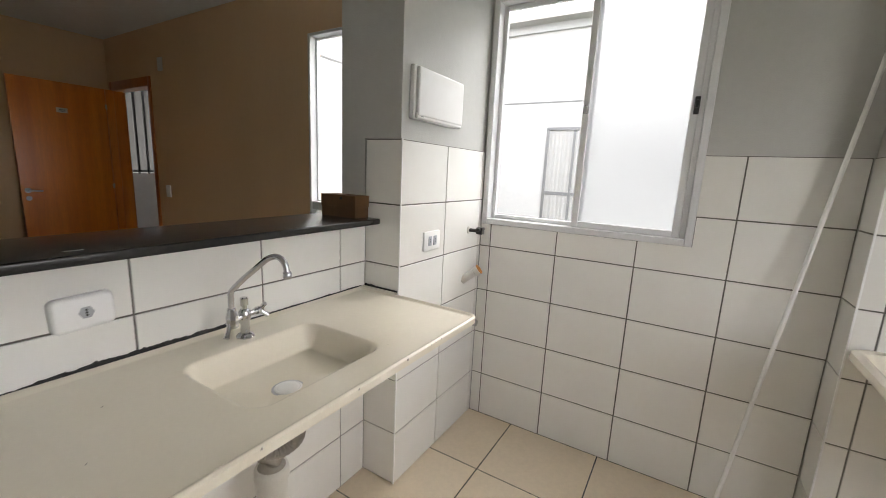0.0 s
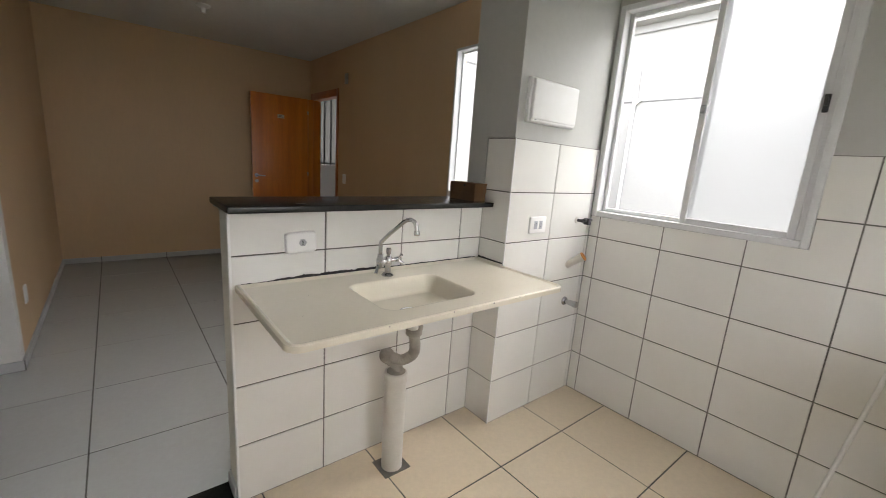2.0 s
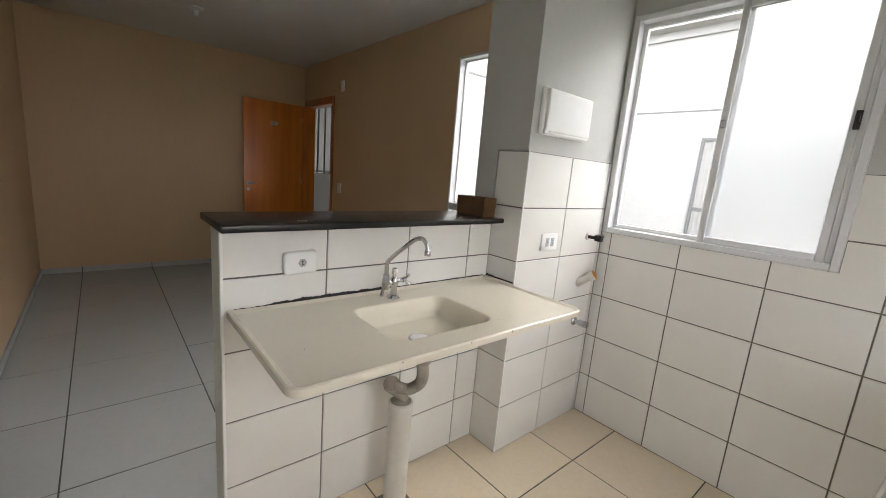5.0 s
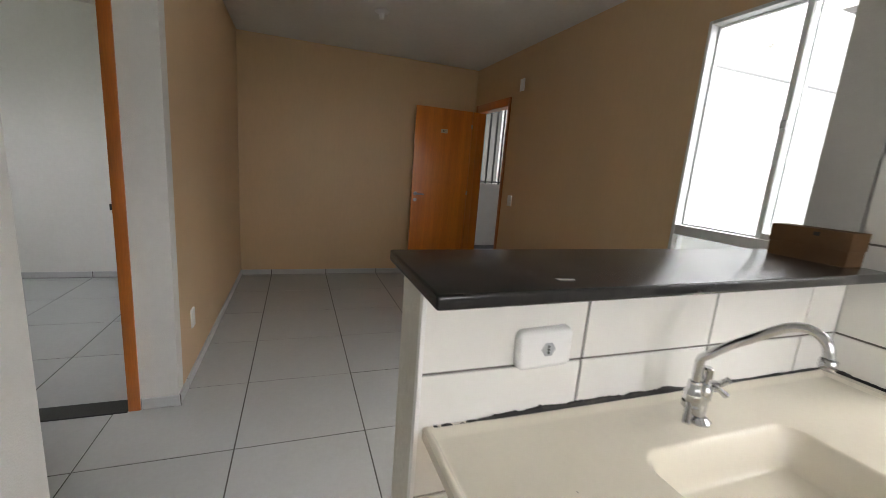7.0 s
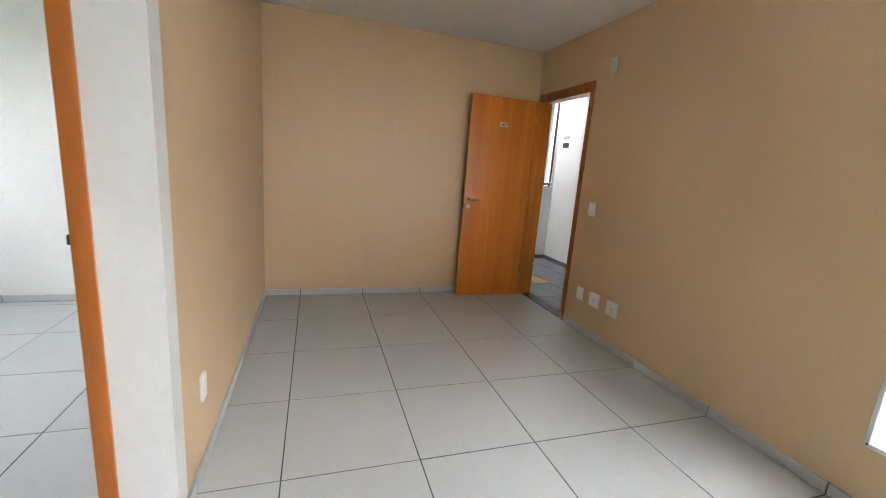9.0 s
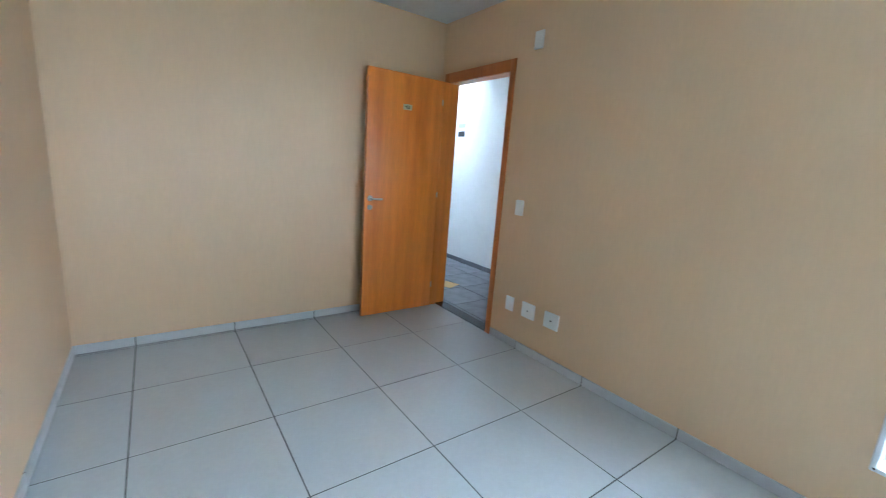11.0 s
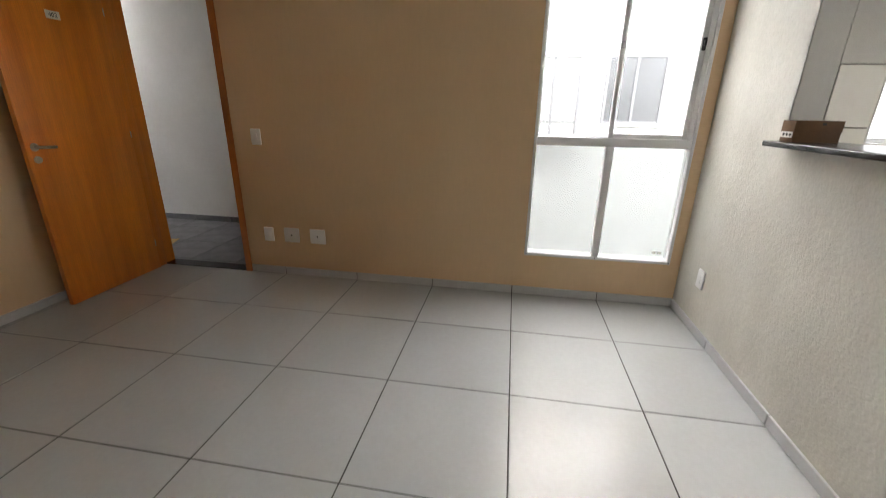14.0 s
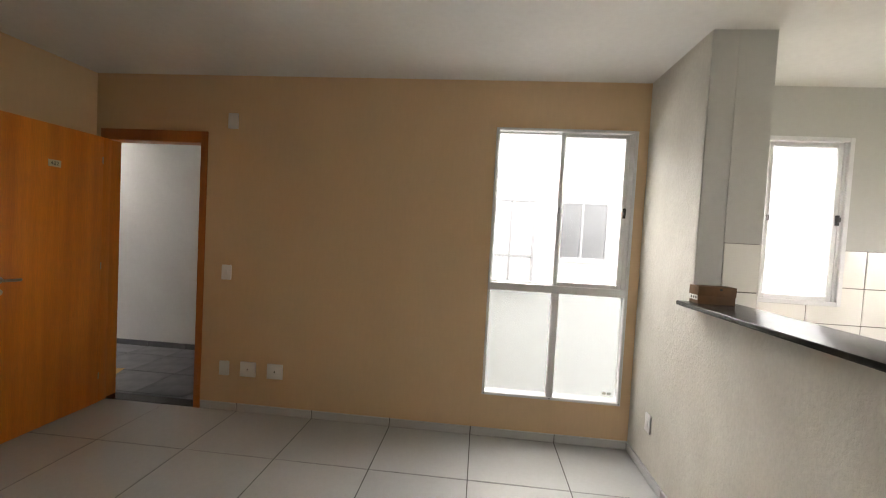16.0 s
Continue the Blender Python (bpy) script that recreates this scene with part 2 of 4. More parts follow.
def tube(bm, pts, radius, seg=12):
    """A round tube along points; radius is one number or one per point."""
    pts = [Vector(p) for p in pts]
    rad = radius if isinstance(radius, (list, tuple)) else [radius] * len(pts)
    rings, up = [], Vector((0.13, 0.31, 0.94)).normalized()
    for i, p in enumerate(pts):
        d = (pts[min(i + 1, len(pts) - 1)] - pts[max(i - 1, 0)]).normalized()
        u = d.cross(up).normalized()
        w = d.cross(u)
        rings.append([bm.verts.new(p + rad[i] * (math.cos(a) * u + math.sin(a) * w))
                      for a in (2 * math.pi * k / seg for k in range(seg))])
    for a, b in zip(rings, rings[1:]):
        for i in range(seg):
            bm.faces.new((a[i], a[(i + 1) % seg], b[(i + 1) % seg], b[i]))
    bm.faces.new(list(reversed(rings[0])))
    bm.faces.new(rings[-1])
    return bm


def loft(bm, sections, n=40):
    """Rounded-rectangle sections (x0, x1, y0, y1, z, r) skinned one onto the next."""
    rings = []
    for x0, x1, y0, y1, z, r in sections:
        pts = []
        for cx, cy, a0 in ((x1 - r, y1 - r, 0), (x0 + r, y1 - r, 90), (x0 + r, y0 + r, 180), (x1 - r, y0 + r, 270)):
            for k in range(n // 4):
                a = radians(a0 + 90 * k / (n // 4 - 1))
                pts.append(bm.verts.new((cx + r * math.cos(a), cy + r * math.sin(a), z)))
        rings.append(pts)
    for a, b in zip(rings, rings[1:]):
        m = len(a)
        for i in range(m):
            bm.faces.new((a[i], a[(i + 1) % m], b[(i + 1) % m], b[i]))
    bm.faces.new(list(reversed(rings[0])))
    bm.faces.new(rings[-1])
    return bm


def slab_round(w, h, thick, r, soft):
    """A plate in the xy plane with rounded corners and a softened front edge."""
    secs = []
    for inset, z in ((0, 0), (0, thick - soft), (soft * 0.3, thick - soft * 0.35), (soft, thick)):
        secs.append((inset - w / 2, w / 2 - inset, inset - h / 2, h / 2 - inset, z, max(r - inset, 0.001)))
    return loft(bmesh.new(), secs, 24)


def smooth_path(pts, n=6):
    """More points along a soft curve through pts."""
    pts = [Vector(p) for p in pts]
    out = []
    for i in range(len(pts) - 1):
        p0, p1, p2, p3 = pts[max(i - 1, 0)], pts[i], pts[i + 1], pts[min(i + 2, len(pts) - 1)]
        for k in range(n):
            t = k / n
            out.append(0.5 * ((2 * p1) + (p2 - p0) * t + (2 * p0 - 5 * p1 + 4 * p2 - p3) * t * t + (3 * p1 - p0 - 3 * p2 + p3) * t ** 3))
    out.append(pts[-1])
    return out


def finish(name, bm, mat, smooth=False):
    me = bpy.data.meshes.new(name)
    bmesh.ops.recalc_face_normals(bm, faces=bm.faces)
    bm.to_mesh(me)
    bm.free()
    me.materials.append(mat)
    if smooth:
        me.polygons.foreach_set("use_smooth", [True] * len(me.polygons))
        me.set_sharp_from_angle(angle=radians(40))
    return me


def structure(name, bm, mat, label, category="wall"):
    return tagged(new(name, finish(name, bm, mat)), label, category, kind="structure")


def thing(name, m, label, category, group="", kind=""):
    ob = new(name)
    ob.empty_display_size = 0.05
    ob.matrix_basis = m
    return tagged(ob, label, category, group, kind)


def part(name, bm, mat, parent, label="", smooth=True):
    ob = new(name, finish(name, bm, mat, smooth))
    ob.parent = parent
    if label:
        ob["label"] = label
    return ob


def whole(name, bm, mat, m, label, category, group="", smooth=True):
    ob = new(name, finish(name, bm, mat, smooth))
    ob.matrix_basis = m
    return tagged(ob, label, category, group)


# ---- plan ----
XB, YL, H = -4.19, -2.71, 2.585          # back wall, inner wall, ceiling
HX0, HX1 = -1.555, -0.402                # opening to the inner hall
DX0, DX1, DZ = -4.085, -3.30, 2.07        # entrance door opening
WX0, WX1, WZ0, WZ1 = -1.052, -0.070, 0.312, 2.253   # living window
KX0, KX1, KZ0, KZ1 = 0.320, 1.308, 1.122, 2.250     # kitchen window
PX, PY = 0.315, -0.735                   # pillar: kitchen face, near face
CX, CYE = 0.135, -1.922                  # half wall: kitchen face, free end
NX, NY = 1.80, -0.17                     # laundry nook: return, wall
EX = 2.75                                # kitchen end
TH = 0.10                                # outer wall thickness


def wall_along_x(bm, x0, x1, y0, y1, z1, holes=()):
    """A wall with openings (xa, xb, za, zb) right through it."""
    x = x0
    for xa, xb, za, zb in sorted(holes):
        if xa > x:
            box(bm, x, xa, y0, y1, 0, z1)
        if za > 0:
            box(bm, xa, xb, y0, y1, 0, za)
        if zb < z1:
            box(bm, xa, xb, y0, y1, zb, z1)
        x = xb
    if x1 > x:
        box(bm, x, x1, y0, y1, 0, z1)
    return bm


def wall_along_y(bm, y0, y1, x0, x1, z1, holes=()):
    y = y0
    for ya, yb, za, zb in sorted(holes):
        if ya > y:
            box(bm, x0, x1, y, ya, 0, z1)
        if za > 0:
            box(bm, x0, x1, ya, yb, 0, za)
        if zb < z1:
            box(bm, x0, x1, ya, yb, zb, z1)
        y = yb
    if y1 > y:
        box(bm, x0, x1, y, y1, 0, z1)
    return bm


# ---- structure ----
wall_north = structure("wall_north", wall_along_x(bmesh.new(), XB - TH, 0.0, 0.0, TH, H, [(DX0 - 0.035, DX1 + 0.035, 0, DZ + 0.035), (WX0, WX1, WZ0, WZ1)]), BEIGE,
                       "matte beige painted wall with the entrance door and a tall window")
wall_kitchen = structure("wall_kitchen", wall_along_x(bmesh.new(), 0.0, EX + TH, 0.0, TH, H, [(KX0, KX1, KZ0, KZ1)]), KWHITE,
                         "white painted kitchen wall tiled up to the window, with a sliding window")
wall_west = structure("wall_west", boxed(XB - TH, XB, -5.6, 0.0, 0, H), BEIGE, "plain beige painted wall behind the open entrance door")
wall_south = structure("wall_south", boxed(XB, HX0 - 0.1, YL - 0.1, YL, 0, H), BEIGE, "beige painted wall beside the bedroom")
wall_hall = structure("wall_hall", wall_along_y(bmesh.new(), -4.6, YL, HX0 - 0.1, HX0, H, [(-3.68, -2.922, 0, 2.105)]), WHITE,
                      "white painted wall end with the bedroom doorway")
wall_bath = structure("wall_bath", boxed(HX1, EX + TH, YL - 0.12, YL, 0, H), WHITE, "plain white painted wall behind the kitchen")
wall_hall_east = structure("wall_hall_east", boxed(HX1, HX1 + 0.12, -4.6, YL - 0.12, 0, H), WHITE, "plain white painted inner hall wall")
wall_hall_end = structure("wall_hall_end", boxed(HX0, HX1 + 0.12, -4.7, -4.6, 0, H), WHITE, "plain white painted end of the inner hall")
# The opening is added out of view, to let daylight onto sink and half wall.
wall_east = structure("wall_east", wall_along_y(bmesh.new(), YL, 0.0, EX, EX + TH, H, [(-1.80, -0.95, 0.95, 2.15)]), WHITE, "white painted end wall of the kitchen with an unseen opening added for daylight")
# Wall out of view; its opening is added and sized to light the bedroom.
bed = wall_along_x(bmesh.new(), XB - TH, HX0, -5.75, -5.6, H, [(-3.1, -2.35, 1.05, 2.05)])
wall_bedroom = structure("wall_bedroom", bed, WHITE, "plain white painted bedroom wall with an unseen opening added for daylight")
wall_bed_end = structure("wall_bed_end", boxed(HX0 - 0.1, HX0, -5.6, -4.6, 0, H), WHITE, "plain white painted bedroom wall")
wall_bed_lining = structure("wall_bed_lining", box(boxed(XB, XB + 0.012, -5.6, YL - 0.1, 0, H), XB, HX0 - 0.1, YL - 0.112, YL - 0.1, 0, H), WHITE,
                            "plain white painted bedroom walls")

partition = bmesh.new()
box(partition, 0.0, 0.125, PY, 0.0, 0, H)
box(partition, 0.0, 0.125, CYE, PY, 0, 1.170)
wall_partition = structure("wall_partition", partition, ROUGHCAST, "half-height wall in rough white texture between living room and kitchen")
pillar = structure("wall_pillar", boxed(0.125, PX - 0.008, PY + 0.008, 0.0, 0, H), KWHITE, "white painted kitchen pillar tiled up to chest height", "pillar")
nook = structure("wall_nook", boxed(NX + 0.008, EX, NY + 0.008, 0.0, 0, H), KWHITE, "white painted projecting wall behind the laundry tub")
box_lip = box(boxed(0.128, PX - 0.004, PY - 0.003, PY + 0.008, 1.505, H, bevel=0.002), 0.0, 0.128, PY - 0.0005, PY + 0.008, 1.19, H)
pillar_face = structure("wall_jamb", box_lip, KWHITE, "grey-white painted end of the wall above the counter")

ceiling = structure("ceiling", boxed(XB - TH, EX + TH, -5.75, TH, H, H + 0.15), CEILING, "white painted ceiling with a faint roller texture", "ceiling")
ground = structure("ground", boxed(-400, 400, -400, 400, -9.2, -9.0), GRASS, "grass ground far below the windows", "ground")

floor = structure("floor", boxed(XB, 0.125, -5.6, 0.0, -0.12, -0.0018), FLOOR_GROUT, "pale grey porcelain floor tiles with dark joints", "floor")
floor_kitchen = structure("floor_kitchen", boxed(0.125, EX, YL, 0.0, -0.12, -0.0018), FLOOR_GROUT, "cream ceramic kitchen floor tiles with dark joints", "floor")


base = box(boxed(XB - TH, EX + TH, YL - 0.12, TH, -9.0, -0.12), XB - TH, HX1 + 0.12, -5.75, YL - 0.12, -9.0, -0.12)
own_block = structure("wall_lower_floors", base, FACADE, "white rendered lower storeys of the block under the flat")

# ---- windows ----
def bar(bm, x0, x1, z0, z1, y0, y1, bevel=0.003):
    return box(bm, x0, x1, y0, y1, z0, z1, bevel=bevel, seg=1)


def ring(x0, x1, z0, z1, w, y0, y1):
    """A rectangular frame, its four bars butted."""
    bm = bmesh.new()
    bar(bm, x0, x0 + w, z0, z1, y0, y1)
    bar(bm, x1 - w, x1, z0, z1, y0, y1)
    bar(bm, x0 + w, x1 - w, z0, z0 + w, y0, y1)
    bar(bm, x0 + w, x1 - w, z1 - w, z1, y0, y1)
    return bm


def pane(parent, x0, x1, z0, z1, y, mat, label):
    ob = part("pane", boxed(x0, x1, y - 0.002, y + 0.002, z0, z1), mat, parent, label, smooth=False)
    ob.visible_shadow = False
    return ob


def catch(parent, x, y, z):
    part("latch", box(boxed(x - 0.010, x + 0.010, y - 0.012, y, z - 0.035, z + 0.035, bevel=0.003), x - 0.006, x + 0.006, y - 0.028, y - 0.011, z - 0.012, z + 0.02, bevel=0.003),
         BLACK, parent, "small black window latch")


def knob(parent, x, y, z):
    part("pull", ring(x - 0.014, x + 0.014, z - 0.020, z + 0.020, 0.006, y - 0.010, y), PLATE_GREY, parent, "small clear plastic sash pull")


window_1 = thing("window_1", Matrix(), "tall white aluminium window with clear sliding sashes over fluted panes", "window", kind="structure")
part("window_frame", ring(WX0, WX1, WZ0, WZ1, 0.020, -0.012, 0.075), ALU, window_1)
WM, WT = (WX0 + WX1) / 2 - 0.005, 1.115
part("transom", bar(bmesh.new(), WX0 + 0.020, WX1 - 0.020, WT - 0.030, WT + 0.026, -0.008, 0.07), ALU, window_1)
part("mullion", bar(bmesh.new(), WM - 0.024, WM + 0.024, WZ0 + 0.020, WT - 0.030, -0.006, 0.05), ALU, window_1)
sash_a = part("sash", ring(WX0 + 0.020, WM + 0.02, WT + 0.026, WZ1 - 0.020, 0.010, 0.040, 0.062), ALU, window_1)
sash_b = part("sash", ring(WM - 0.024, WX1 - 0.050, WT + 0.026, WZ1 - 0.024, 0.028, 0.006, 0.030), ALU, window_1)
part("rail", bar(bmesh.new(), WX1 - 0.050, WX1 - 0.020, WT + 0.026, WZ1 - 0.020, 0.0, 0.062), ALU, window_1)
pane(sash_a, WX0 + 0.030, WM + 0.010, WT + 0.036, WZ1 - 0.030, 0.051, GLASS, "clear glass pane")
pane(sash_b, WM + 0.004, WX1 - 0.078, WT + 0.054, WZ1 - 0.052, 0.018, GLASS, "clear glass pane")
pane(window_1, WX0 + 0.020, WM - 0.024, WZ0 + 0.020, WT - 0.030, 0.030, FLUTED, "fluted translucent glass pane")
pane(window_1, WM + 0.024, WX1 - 0.020, WZ0 + 0.020, WT - 0.030, 0.030, FLUTED, "fluted translucent glass pane")
for mx in (WX1 - 0.105, WX1 - 0.070):
    part("sticker_trace", boxed(mx - 0.012, mx + 0.012, 0.0265, 0.0275, WZ0 + 0.060, WZ0 + 0.080), PVC, window_1, "small grey sticker trace on the pane")
catch(sash_b, WX1 - 0.062, 0.006, 1.68)
knob(sash_b, WM - 0.008, 0.006, 1.68)
for sx in (WX0 + 0.013, WM, WX1 - 0.013):
    part("screw", cyl(bmesh.new(), 0.005, 0.004, 0.003, pose(sx, -0.0115, WZ0 + 0.013, 90, 0, 0), 10), BLACK, window_1)

window_2 = thing("window_2", Matrix(), "white aluminium kitchen sliding window with one frosted sash", "window", kind="structure")
part("window_frame", ring(KX0, KX1, KZ0, KZ1, 0.030, -0.014, 0.080), ALU, window_2)
KM = 0.815
sash_c = part("sash", ring(KX0 + 0.030, KM + 0.022, KZ0 + 0.030, KZ1 - 0.030, 0.022, 0.042, 0.066), ALU, window_2)
sash_d = part("sash", ring(KM - 0.022, KX1 - 0.052, KZ0 + 0.030, KZ1 - 0.034, 0.030, 0.006, 0.032), ALU, window_2)
part("rail", bar(bmesh.new(), KX1 - 0.052, KX1 - 0.030, KZ0 + 0.030, KZ1 - 0.030, 0.0, 0.066), ALU, window_2)
pane(sash_c, KX0 + 0.052, KM, KZ0 + 0.052, KZ1 - 0.052, 0.054, GLASS, "clear glass pane")
pane(sash_d, KM + 0.008, KX1 - 0.082, KZ0 + 0.060, KZ1 - 0.064, 0.019, FROST, "frosted glass pane")
catch(sash_d, KX1 - 0.060, 0.006, 1.70)
knob(sash_d, KM - 0.006, 0.006, 1.70)

# ---- entrance door ----
door_1 = thing("door_1", Matrix(), "open orange wood veneer entrance door with a number plaque", "door", kind="structure")
casing = bmesh.new()
for ya, yb in ((-0.012, 0.0), (TH, TH + 0.012)):
    box(casing, DX1, DX1 + 0.052, ya, yb, 0, DZ + 0.085, bevel=0.003)
    box(casing, DX0 - 0.055, DX0, ya, yb, 0, DZ + 0.085, bevel=0.003)
    box(casing, DX0, DX1, ya, yb, DZ, DZ + 0.085, bevel=0.003)
part("casing", casing, WOOD_FRAME, door_1, "red-orange stained wooden door casing")
lining = bmesh.new()
box(lining, DX0 - 0.035, DX0 + 0.014, 0.0, TH, 0, DZ)
box(lining, DX1 - 0.002, DX1 + 0.035, 0.0, TH, 0, DZ)
box(lining, DX0 - 0.035, DX1 + 0.035, 0.0, TH, DZ - 0.002, DZ + 0.035)
part("lining", lining, WOOD, door_1)
part("hinge_post", boxed(DX0 + 0.004, -4.046, -0.080, -0.0125, 0.004, DZ - 0.002, bevel=0.002), WOOD, door_1, "orange wooden post that the leaf hinges on")
LX = -4.030                               # room face of the open leaf
leaf = part("leaf", boxed(LX - 0.035, LX, -0.812, -0.094, 0.008, DZ - 0.004, bevel=0.002), WOOD, door_1)
for hz in (1.89, 1.08, 0.22):
    hinge = part("hinge", box(boxed(LX - 0.004, LX + 0.0015, -0.102, -0.094, hz - 0.024, hz + 0.024), LX - 0.026, LX - 0.016, -0.096, -0.078, hz - 0.024, hz + 0.024), STEEL, leaf, "bright steel hinge")
handle = bmesh.new()
cyl(handle, 0.024, 0.022, 0.008, pose(LX, -0.765, 1.040, 0, 90, 0), 24)
tube(handle, smooth_path([(LX + 0.004, -0.765, 1.040), (LX + 0.045, -0.765, 1.040), (LX + 0.052, -0.752, 1.040), (LX + 0.050, -0.715, 1.038), (LX + 0.046, -0.675, 1.037)], 4),
     0.0085, 10)
part("handle", handle, STEEL, leaf, "satin steel lever handle")
lock = cyl(bmesh.new(), 0.022, 0.020, 0.008, pose(LX, -0.765, 0.965, 0, 90, 0), 20)
box(lock, LX + 0.008, LX + 0.013, -0.768, -0.762, 0.955, 0.975)
part("lock", lock, STEEL, leaf, "round keyhole rosette")
plaque = part("plaque", boxed(LX, LX + 0.003, -0.492, -0.408, 1.782, 1.828, bevel=0.001), BRONZE, leaf, "cream number plaque reading 402")


def lettering(name, text, size, mat, parent, m):
    c = bpy.data.curves.new(name, "FONT")
    c.body, c.size, c.align_x, c.align_y, c.extrude = text, size, "CENTER", "CENTER", 0.0004
    tmp = new(name, c)
    dg = bpy.context.evaluated_depsgraph_get()
    me = bpy.data.meshes.new_from_object(tmp.evaluated_get(dg))
    bpy.data.objects.remove(tmp)
    me.materials.clear()
    me.materials.append(mat)
    ob = new(name, me)
    ob.parent = parent
    ob.matrix_basis = m
    return ob


lettering("number", "402", 0.036, INK, leaf, pose(LX + 0.0036, -0.450, 1.804, 90, 0, 90))
threshold = structure("threshold", boxed(DX0, DX1, -0.006, TH + 0.01, -0.008, 0.004, bevel=0.002), GRANITE, "black granite door threshold", "threshold")

# ---- bedroom doorway ----
door_2 = thing("door_2", Matrix(), "orange wooden casing of the open bedroom doorway", "door frame", kind="structure")
BY0, BY1 = -3.68, -2.922
c2 = bmesh.new()
for xa, xb in ((HX0, HX0 + 0.012), (HX0 - 0.112, HX0 - 0.1)):
    box(c2, xa, xb, BY1 - 0.012, BY1 + 0.042, 0, 2.16, bevel=0.003)
    box(c2, xa, xb, BY0 - 0.042, BY0 + 0.012, 0, 2.16, bevel=0.003)
    box(c2, xa, xb, BY0 + 0.012, BY1 - 0.012, 2.10, 2.16, bevel=0.003)
part("casing", c2, WOOD_FRAME, door_2)
l2 = bmesh.new()
box(l2, HX0 - 0.1, HX0, BY1 - 0.014, BY1, 0, 2.09)
box(l2, HX0 - 0.1, HX0, BY0, BY0 + 0.014, 0, 2.09)
box(l2, HX0 - 0.1, HX0, BY0, BY1, 2.09, 2.105)
part("lining", l2, WOOD_FRAME, door_2)
part("latch_keeper", box(boxed(HX0 - 0.060, HX0 - 0.035, BY1 - 0.017, BY1 - 0.0145, 1.02, 1.10), HX0 - 0.040, HX0 - 0.002, BY1 - 0.026, BY1 - 0.017, 1.045, 1.075, bevel=0.002), BLACK, door_2, "small dark latch keeper")
threshold_2 = structure("threshold_bedroom", boxed(HX0 - 0.105, HX0 + 0.02, BY0 + 0.014, BY1 - 0.014, -0.008, 0.006, bevel=0.002), GRANITE, "black granite bedroom threshold", "threshold")

threshold_3 = structure("threshold_kitchen", boxed(-0.004, 0.128, YL, CYE - 0.002, -0.008, 0.005, bevel=0.002), GRANITE, "black granite strip between the grey and the cream floor tiles", "threshold")

# Shade on the wall behind the landing bars is put into this dark colour.
SIDE_WALL = material("shaded_grey_beige_render", (0.10, 0.097, 0.09), 0.9, scale=1, fine=0.04)

# ---- outside: landing, courtyard, facing block ----
LY, LXW, LXE = 1.32, -5.80, -2.88
landing_wall = structure("wall_landing", boxed(LXW, LXE, LY, LY + 0.15, 0, H), WHITE, "plain white painted wall of the stair landing")
landing_west = structure("wall_landing_west", wall_along_y(bmesh.new(), 0.0, LY + 0.15, LXW - 0.15, LXW, H, [(0.20, 1.28, 1.17, 2.50)]), WHITE,
                         "white painted landing wall with a barred window")
landing_south = structure("wall_landing_south", boxed(LXW, XB - TH, 0.0, TH, 0, H), WHITE, "plain white painted landing wall beside the door")
floor_landing = structure("floor_landing", boxed(LXW, LXE, TH, 5.2, -0.12, -0.006), SLATE_GROUT, "dark grey slate-look landing floor tiles", "floor")
# The gap in this ceiling is added, out of sight, to brighten the landing.
ceiling_landing = structure("ceiling_landing", box(box(boxed(LXW - 0.15, -5.72, TH, LY, H, H + 0.15), -5.46, LXE, TH, LY, H, H + 0.15), -5.72, -5.46, TH, 0.35, H, H + 0.15), CEILING, "white painted landing ceiling with an unseen hole added to light the landing", "ceiling")
block = wall_along_y(bmesh.new(), TH, 5.2, LXE, LXE + 0.15, 3.6)
box(block, LXE, LXE + 0.15, TH, 5.2, -9, 0)
wall_block = structure("wall_block", block, FACADE, "white rendered side wall of the stair block")
joint = structure("trim", boxed(LXE + 0.15, LXE + 0.156, TH, 5.2, 2.675, 2.70), SEAM, "thin grey joint across the white stair block wall", "trim")

grille = thing("window_grille", pose(LXW + 0.03, 0, 0), "black painted iron bars across the landing window", "window bars")
for i in range(9):
    y = 0.24 + i * 0.125
    part("bar", boxed(-0.011, 0.011, y - 0.012, y + 0.012, 1.16, 2.51), RAIL, grille)
for z in (1.20, 2.46):
    part("cross_bar", boxed(-0.0155, -0.0115, 0.19, 1.29, z - 0.014, z + 0.014), RAIL, grille)

FY = 5.2
# Stand-in building behind the bars; its overhanging roof is added to shade the wall.
side_house = thing("apartment_building", Matrix(), "stand-in building behind the landing bars, its wall colour darkened for shade under an added overhang", "building")
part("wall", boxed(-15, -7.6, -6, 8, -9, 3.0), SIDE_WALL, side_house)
part("roof", boxed(-15.3, -6.5, -6.3, 8.3, 3.0, 3.15), ROOF, side_house)
house = thing("apartment_building", Matrix(), "white rendered apartment block facing the windows across a courtyard", "building")
part("wall", boxed(-14, 16, FY, FY + 6, -9, 3.92), FACADE, house)
part("roof", boxed(-14.3, 16.3, FY - 0.30, FY + 6.3, 3.92, 4.06, bevel=0.01), ROOF, house)
part("eave", boxed(-14, 16, FY - 0.06, FY, 3.80, 3.92), FACADE, house)
part("band", boxed(-14, 16, FY - 0.006, FY, 2.65, 2.675), SEAM, house, "thin grey joint line along the facade")


